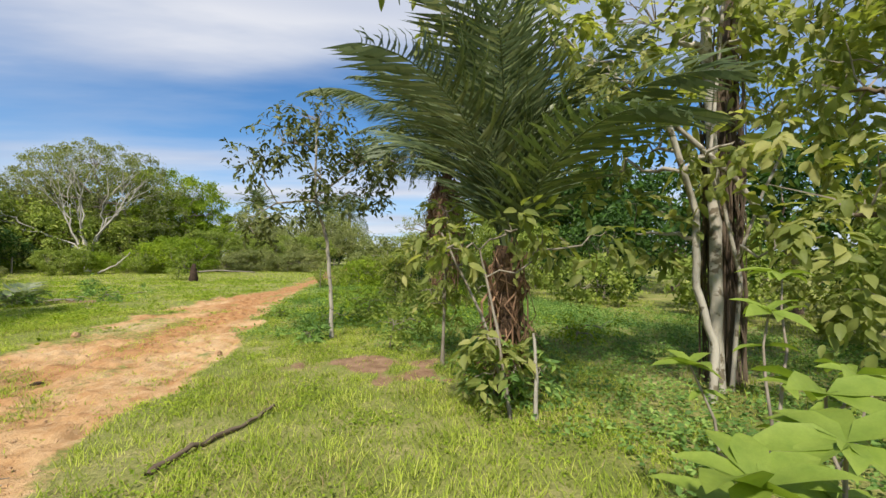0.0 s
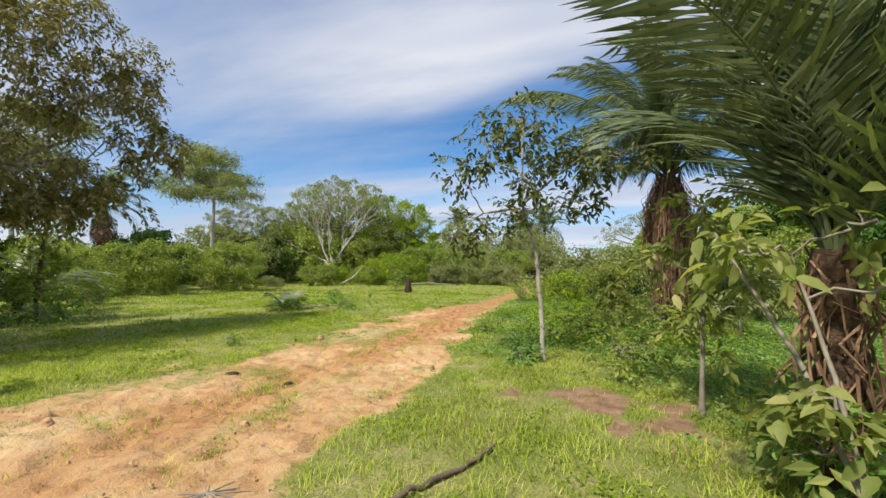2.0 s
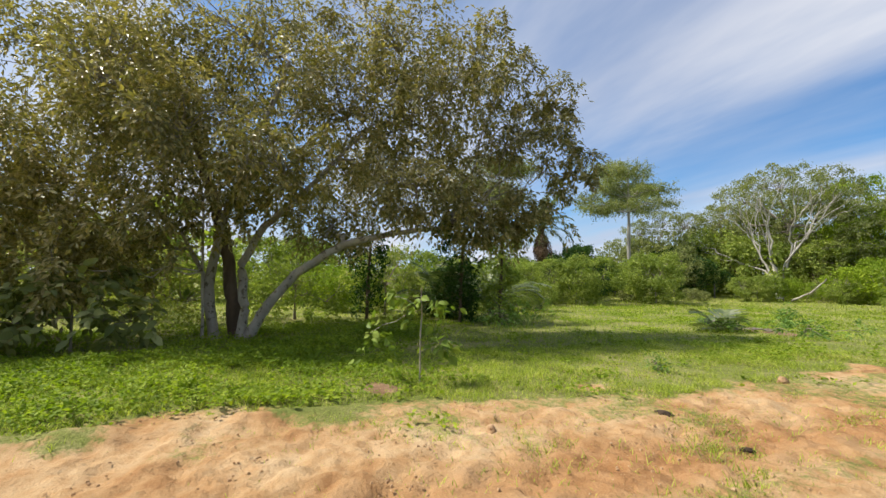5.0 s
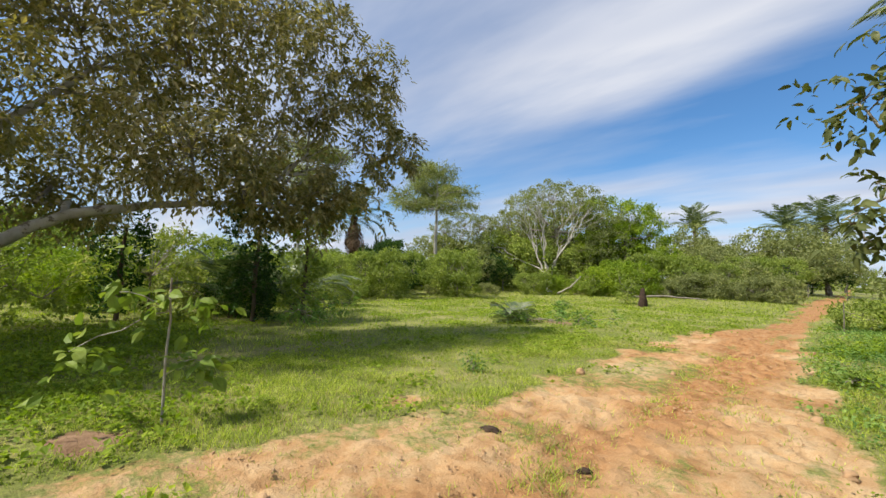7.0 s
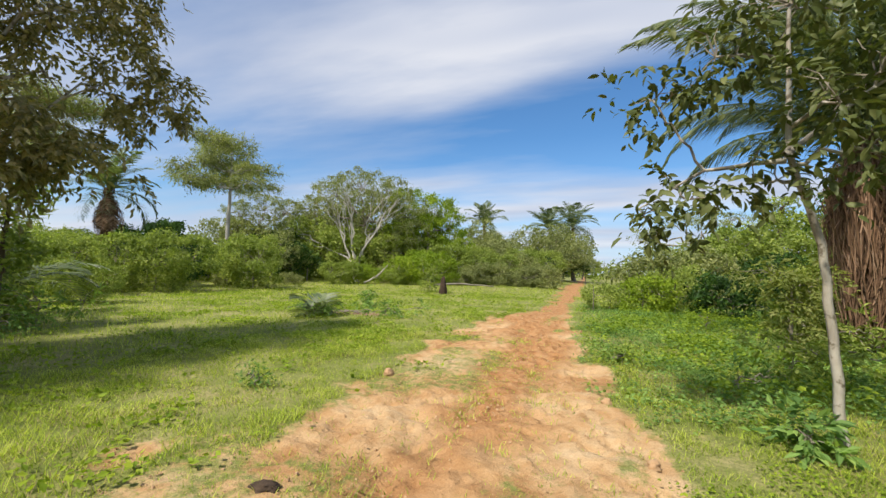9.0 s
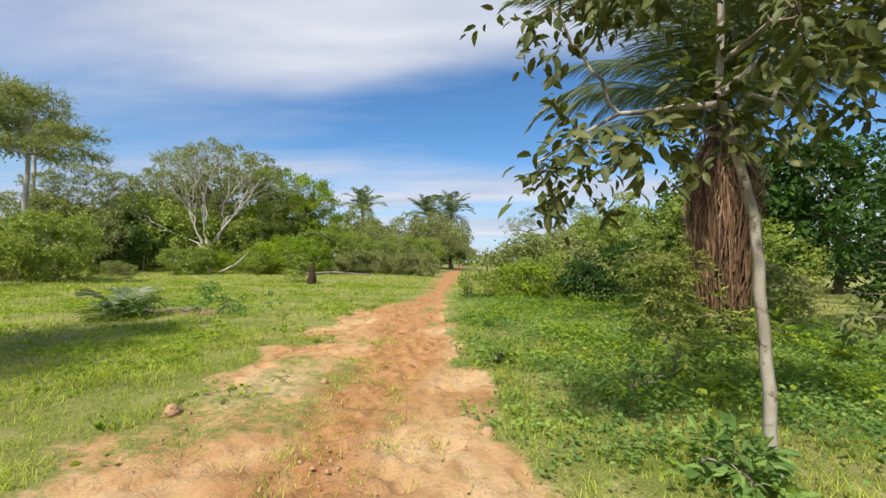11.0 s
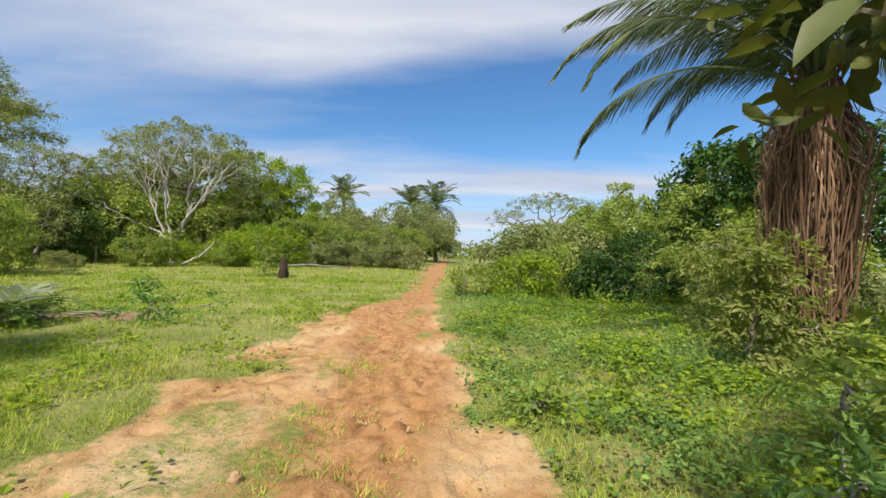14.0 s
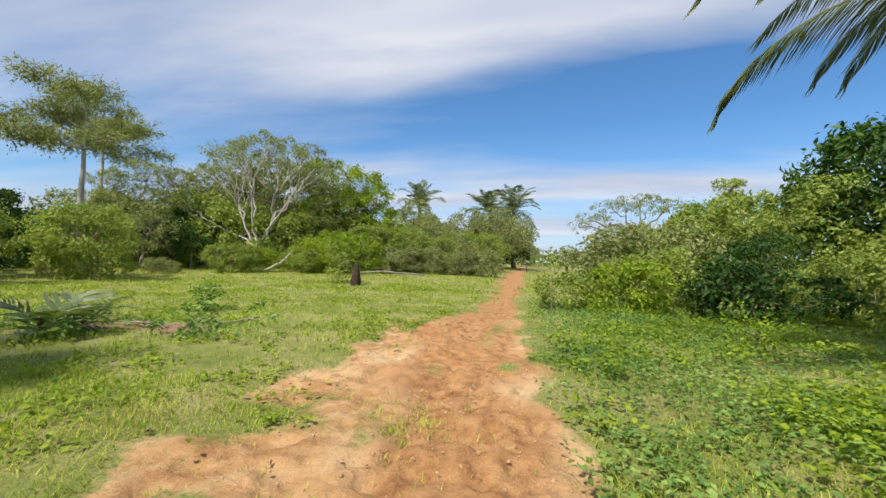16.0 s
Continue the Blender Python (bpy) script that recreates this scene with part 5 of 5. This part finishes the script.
bush((-14.2, 32.8), "small leafy sapling beside the termite mound", M_MID, 0.75, 317, 2.0, "seedlings in the grass", 0.16, 30, 14)


# ---- fences ----
def fence(name, points, label, wires=3, height=1.25):
    run = thing(name, (*points[0], 0), label, "fence")
    origin = np.array([points[0][0], points[0][1], ground_z(*points[0])])
    post = Shape()
    tube(post, [(0, 0, -0.2), (0.01, 0, 0.6), (0, 0.01, height)], (0.06, 0.055, 0.05), 6)
    post = post.mesh("fence_post", M_POST, smooth=True)
    tops = []
    for (x0, y0), (x1, y1) in zip(points, points[1:]):
        n = max(1, round(math.hypot(x1 - x0, y1 - y0) / 3.0))
        for k in range(n + 1):
            x, y = x0 + (x1 - x0) * k / n, y0 + (y1 - y0) * k / n
            tops.append((x, y, ground_z(x, y)))
            part("post", post, run).matrix_basis = pose(*(np.array(tops[-1]) - origin))
    for w in range(wires):
        s = Shape()
        tube(s, np.array(tops) - origin + np.array([0.06, 0, height * (0.3 + 0.62 * w / max(1, wires - 1))]), 0.006, 3)
        part("wire", s.mesh("wire", M_WIRE), run)


fence("wire_fence", [(-40, 30.5), (-33, 33.5), (-30.5, 36), (-28.5, 38.5)], "weathered post and wire fence along the bushes")
fence("wire_fence", [(-16, 62), (-4, 64), (6, 66)], "far post and wire fence across the end of the track")


def thin_post():
    stick("thin_post", [(-3.55, 23.6, -0.1), (-3.55, 23.6, 0.6), (-3.55, 23.6, 1.05)], 0.022, "thin weathered post beside the track", M_POST, "post")


thin_post()


# ---- far woods all round ----
def far_woods():
    rng = rng_of(401)
    s = Shape()
    clumps = []
    for k in range(230):
        a = k / 230 * 2 * math.pi + rng.normal(0, 0.01)
        r = 125 + 30 * rng.random()
        h = 3.2 + 3.6 * rng.random()
        clumps.append((math.sin(a) * r - 4, math.cos(a) * r + 10, h * 0.45, 5.5, 5.5, h * 0.6))
    for k in range(46):
        a = radians(70 + 200 * k / 46) + rng.normal(0, 0.02)
        r = 24 + 14 * rng.random()
        clumps.append((math.sin(a) * r - 2, math.cos(a) * r + 2, 2.4, 3.0, 3.0, 3.2))
    crown(s, clumps, rng, QUAD_LEAF, 1.1, 1.1, 14, 0.2, aspect=0.6, spread=0.34)
    ob = new("far_woods", s.mesh("far_woods", M_MID))
    tagged(ob, "low green woods all round the field", "woods", kind="stuff")


far_woods()


# ---- grass and weeds ----
def blades(shape, n, box, hi, wide, rng, template, on_bare=0.0, dense=None, lean=0.45, patch=0.9):
    x = box[0] + (box[1] - box[0]) * rng.random(n)
    y = box[2] + (box[3] - box[2]) * rng.random(n)
    b, h = bare(x, y), humus(x, y)
    clump = value_noise(x, y, 0.32, 23)
    p = tidy(1.2 - 1.35 * b) * (1 - 0.9 * (h > 0.5)) * (0.15 + patch * 1.2 * clump) + (on_bare + 1.3 * bare(x, y, True) * (wide < 0.009)) * b
    if dense is not None:
        p = p * dense(x, y)
    k = rng.random(n) < p
    x, y, b = x[k], y[k], b[k]
    at = np.stack([x, y, gz(x, y) - 0.015 - 0.04 * (b > 0.3)], 1)
    tall = hi * (0.45 + 0.75 * rng.random(len(x))) * (0.35 + 0.7 * value_noise(x, y, 1.3, 22) + 0.6 * value_noise(x, y, 0.32, 23))
    tall *= 1 - 0.35 * tidy(b * 2)
    a = rng.random(len(x)) * 6.28
    tip = np.stack([np.cos(a) * lean, np.sin(a) * lean, np.ones(len(x))], 1) * (1 + rng.normal(0, 0.2, (len(x), 3)))
    scatter(shape, template, at, tip, np.stack([np.cos(a), np.sin(a), np.zeros(len(x))], 1), tall, wide * (0.7 + 0.6 * rng.random(len(x))))


def make_grass():
    rng = rng_of(501)
    s = Shape()
    blades(s, 215000, (-11.0, 2.6, 2.5, 15.5), 0.115, 0.0080, rng, BLADE, on_bare=0.085, lean=0.7)
    blades(s, 120000, (-13.0, 4.0, 0.0, 22.0), 0.10, 0.010, rng, SPIKE)
    near = s.mesh("grass", M_GRASS)
    tagged(new("grass", near), "short green grass of the field", "grass", kind="stuff")
    s = Shape()
    away = lambda x, y: (np.hypot(x + 4, (y - 9) * 0.8) > 8).astype(float)
    blades(s, 200000, (-34, 10, -8, 46), 0.14, 0.020, rng, SPIKE, dense=away)
    blades(s, 70000, (-45, 24, -25, 75), 0.22, 0.045, rng, SPIKE, dense=lambda x, y: (np.hypot(x + 4, y - 9) > 20).astype(float))
    tagged(new("far_grass", s.mesh("far_grass", M_GRASS)), "green grass farther out in the field", "grass", kind="stuff")
    s = Shape()
    blades(s, 60000, (-12.0, -6.8, -5.0, 3.0), 0.13, 0.009, rng, BLADE, on_bare=0.02, lean=0.7)
    tagged(new("bank_grass", s.mesh("bank_grass", M_GRASS)), "green grass along the sandy bank of the track", "grass", kind="stuff")
    s = Shape()
    blades(s, 120000, (-9.0, 4.0, 2.0, 16.0), 0.13, 0.006, rng, BLADE, dense=lambda x, y: tidy((value_noise(x, y, 0.9, 31) - 0.50) * 5), lean=1.4)
    tagged(new("dry_grass", s.mesh("dry_grass", M_STRAW)), "dry straw coloured blades among the grass", "grass", kind="stuff")


def weeds(name, label, n, box, height, size, mat, rng, dense, leaf=QUAD_LEAF, per=5, aspect=0.7):
    x = box[0] + (box[1] - box[0]) * rng.random(n)
    y = box[2] + (box[3] - box[2]) * rng.random(n)
    k = rng.random(n) < (1 - bare(x, y)) * (humus(x, y) < 0.4) * dense(x, y)
    x, y = x[k], y[k]
    hh = height * (0.25 + 0.95 * value_noise(x, y, 1.4, 41)) * (0.6 + 0.6 * rng.random(len(x)))
    at = np.stack([x, y, gz(x, y)], 1)
    at = np.repeat(at, per, 0)
    at[:, :2] += rng.normal(0, 0.05, (len(at), 2))
    at[:, 2] += np.repeat(hh, per) * (0.3 + 0.7 * rng.random(len(at)))
    fwd = np.stack([rng.normal(size=len(at)), rng.normal(size=len(at)), rng.normal(0.1, 0.35, len(at))], 1)
    up = rng.normal(0, 0.4, at.shape) + np.array([0, 0, 1.0])
    ln = size * (0.6 + 0.8 * rng.random(len(at)))
    s = scatter(Shape(), leaf, at, fwd, up, ln, ln * aspect)
    tagged(new(name, s.mesh(name, mat)), label, "weeds", kind="stuff")


def make_weeds():
    rng = rng_of(601)
    right = lambda x, y: tidy((y - 9.5) / 3.5) * tidy((x + 4.3) / 1.2) * (0.12 + 1.5 * tidy(value_noise(x, y, 1.1, 42) - 0.25) + 0.25 * value_noise(x, y, 0.3, 48))
    weeds("low_weeds", "knee high leafy weeds beside the track", 36000, (-4.6, 5.5, 9.0, 27.0), 0.24, 0.052, M_WEED, rng, right)
    weeds("pale_weeds", "bright leafy weeds beside the track", 14000, (-4.4, 4.0, 11.0, 24.0), 0.34, 0.070, M_BRIGHT, rng, lambda x, y: right(x, y) * tidy((value_noise(x, y, 0.9, 43) - 0.42) * 4))
    under = lambda x, y: tidy((-7.2 - x) / 0.6) * tidy((5.5 - y + 0.35 * (x + 8) * -1) / 2) * (0.1 + 1.4 * tidy(value_noise(x, y, 0.9, 44) - 0.2))
    weeds("shade_weeds", "leafy weeds under the great tree", 30000, (-17, -7.1, -6, 8), 0.24, 0.062, M_BRIGHT, rng, under)
    weeds("wood_weeds", "leafy weeds under the trees at the wood's edge", 14000, (-0.8, 8.0, 3.0, 14.0), 0.20, 0.052, M_WEED, rng, lambda x, y: tidy((x - 0.3 + 0.4 * (y - 6)) / 1.2) * (0.2 + value_noise(x, y, 0.8, 45)))
    weeds("field_weeds", "scattered leafy weeds in the grass", 26000, (-24, -6, 4, 34), 0.12, 0.065, M_BRIGHT, rng, lambda x, y: tidy((value_noise(x, y, 1.2, 46) - 0.5) * 4) + 0.5 * tidy((value_noise(x, y, 0.4, 49) - 0.6) * 5))
    weeds("lawn_weeds", "small round leaves among the grass", 15000, (-3.4, 2.4, 3.0, 12.0), 0.05, 0.032, M_BRIGHT, rng, lambda x, y: tidy((value_noise(x, y, 0.7, 47) - 0.5) * 4), per=3)


def crumbs():
    """Crumbs of earth and litter strewn on the track."""
    rng = rng_of(701)
    n = 16000
    x, y = -8 + 6 * rng.random(n), 1 + 22 * rng.random(n)
    k = rng.random(n) < bare(x, y) * (0.15 + tidy((value_noise(x, y, 0.6, 51) - 0.5) * 4))
    x, y = x[k], y[k]
    at = np.stack([x, y, gz(x, y) + 0.0], 1)
    r = 0.004 + 0.010 * rng.random(len(x)) ** 4
    tv = np.array([(-1, -1, -1), (1, -1, -1), (1, 1, -1), (-1, 1, -1), (-0.6, -0.7, 0.8), (0.7, -0.5, 0.7), (0.6, 0.6, 0.9), (-0.7, 0.5, 0.6)])
    tf = np.array([(0, 1, 5, 4), (1, 2, 6, 5), (2, 3, 7, 6), (3, 0, 4, 7), (4, 5, 6, 7)])
    v = at[:, None] + (tv[None] + rng.normal(0, 0.25, (len(x), 8, 3))) * r[:, None, None] * np.array([1, 1, 0.7])
    f = tf[None] + (np.arange(len(x)) * 8)[:, None, None]
    tagged(new("earth_crumbs", Shape().add(v, f).mesh("earth_crumbs", M_STONE)), "crumbs of sandy earth strewn on the track", "clods", kind="stuff")


make_grass()
make_weeds()
crumbs()
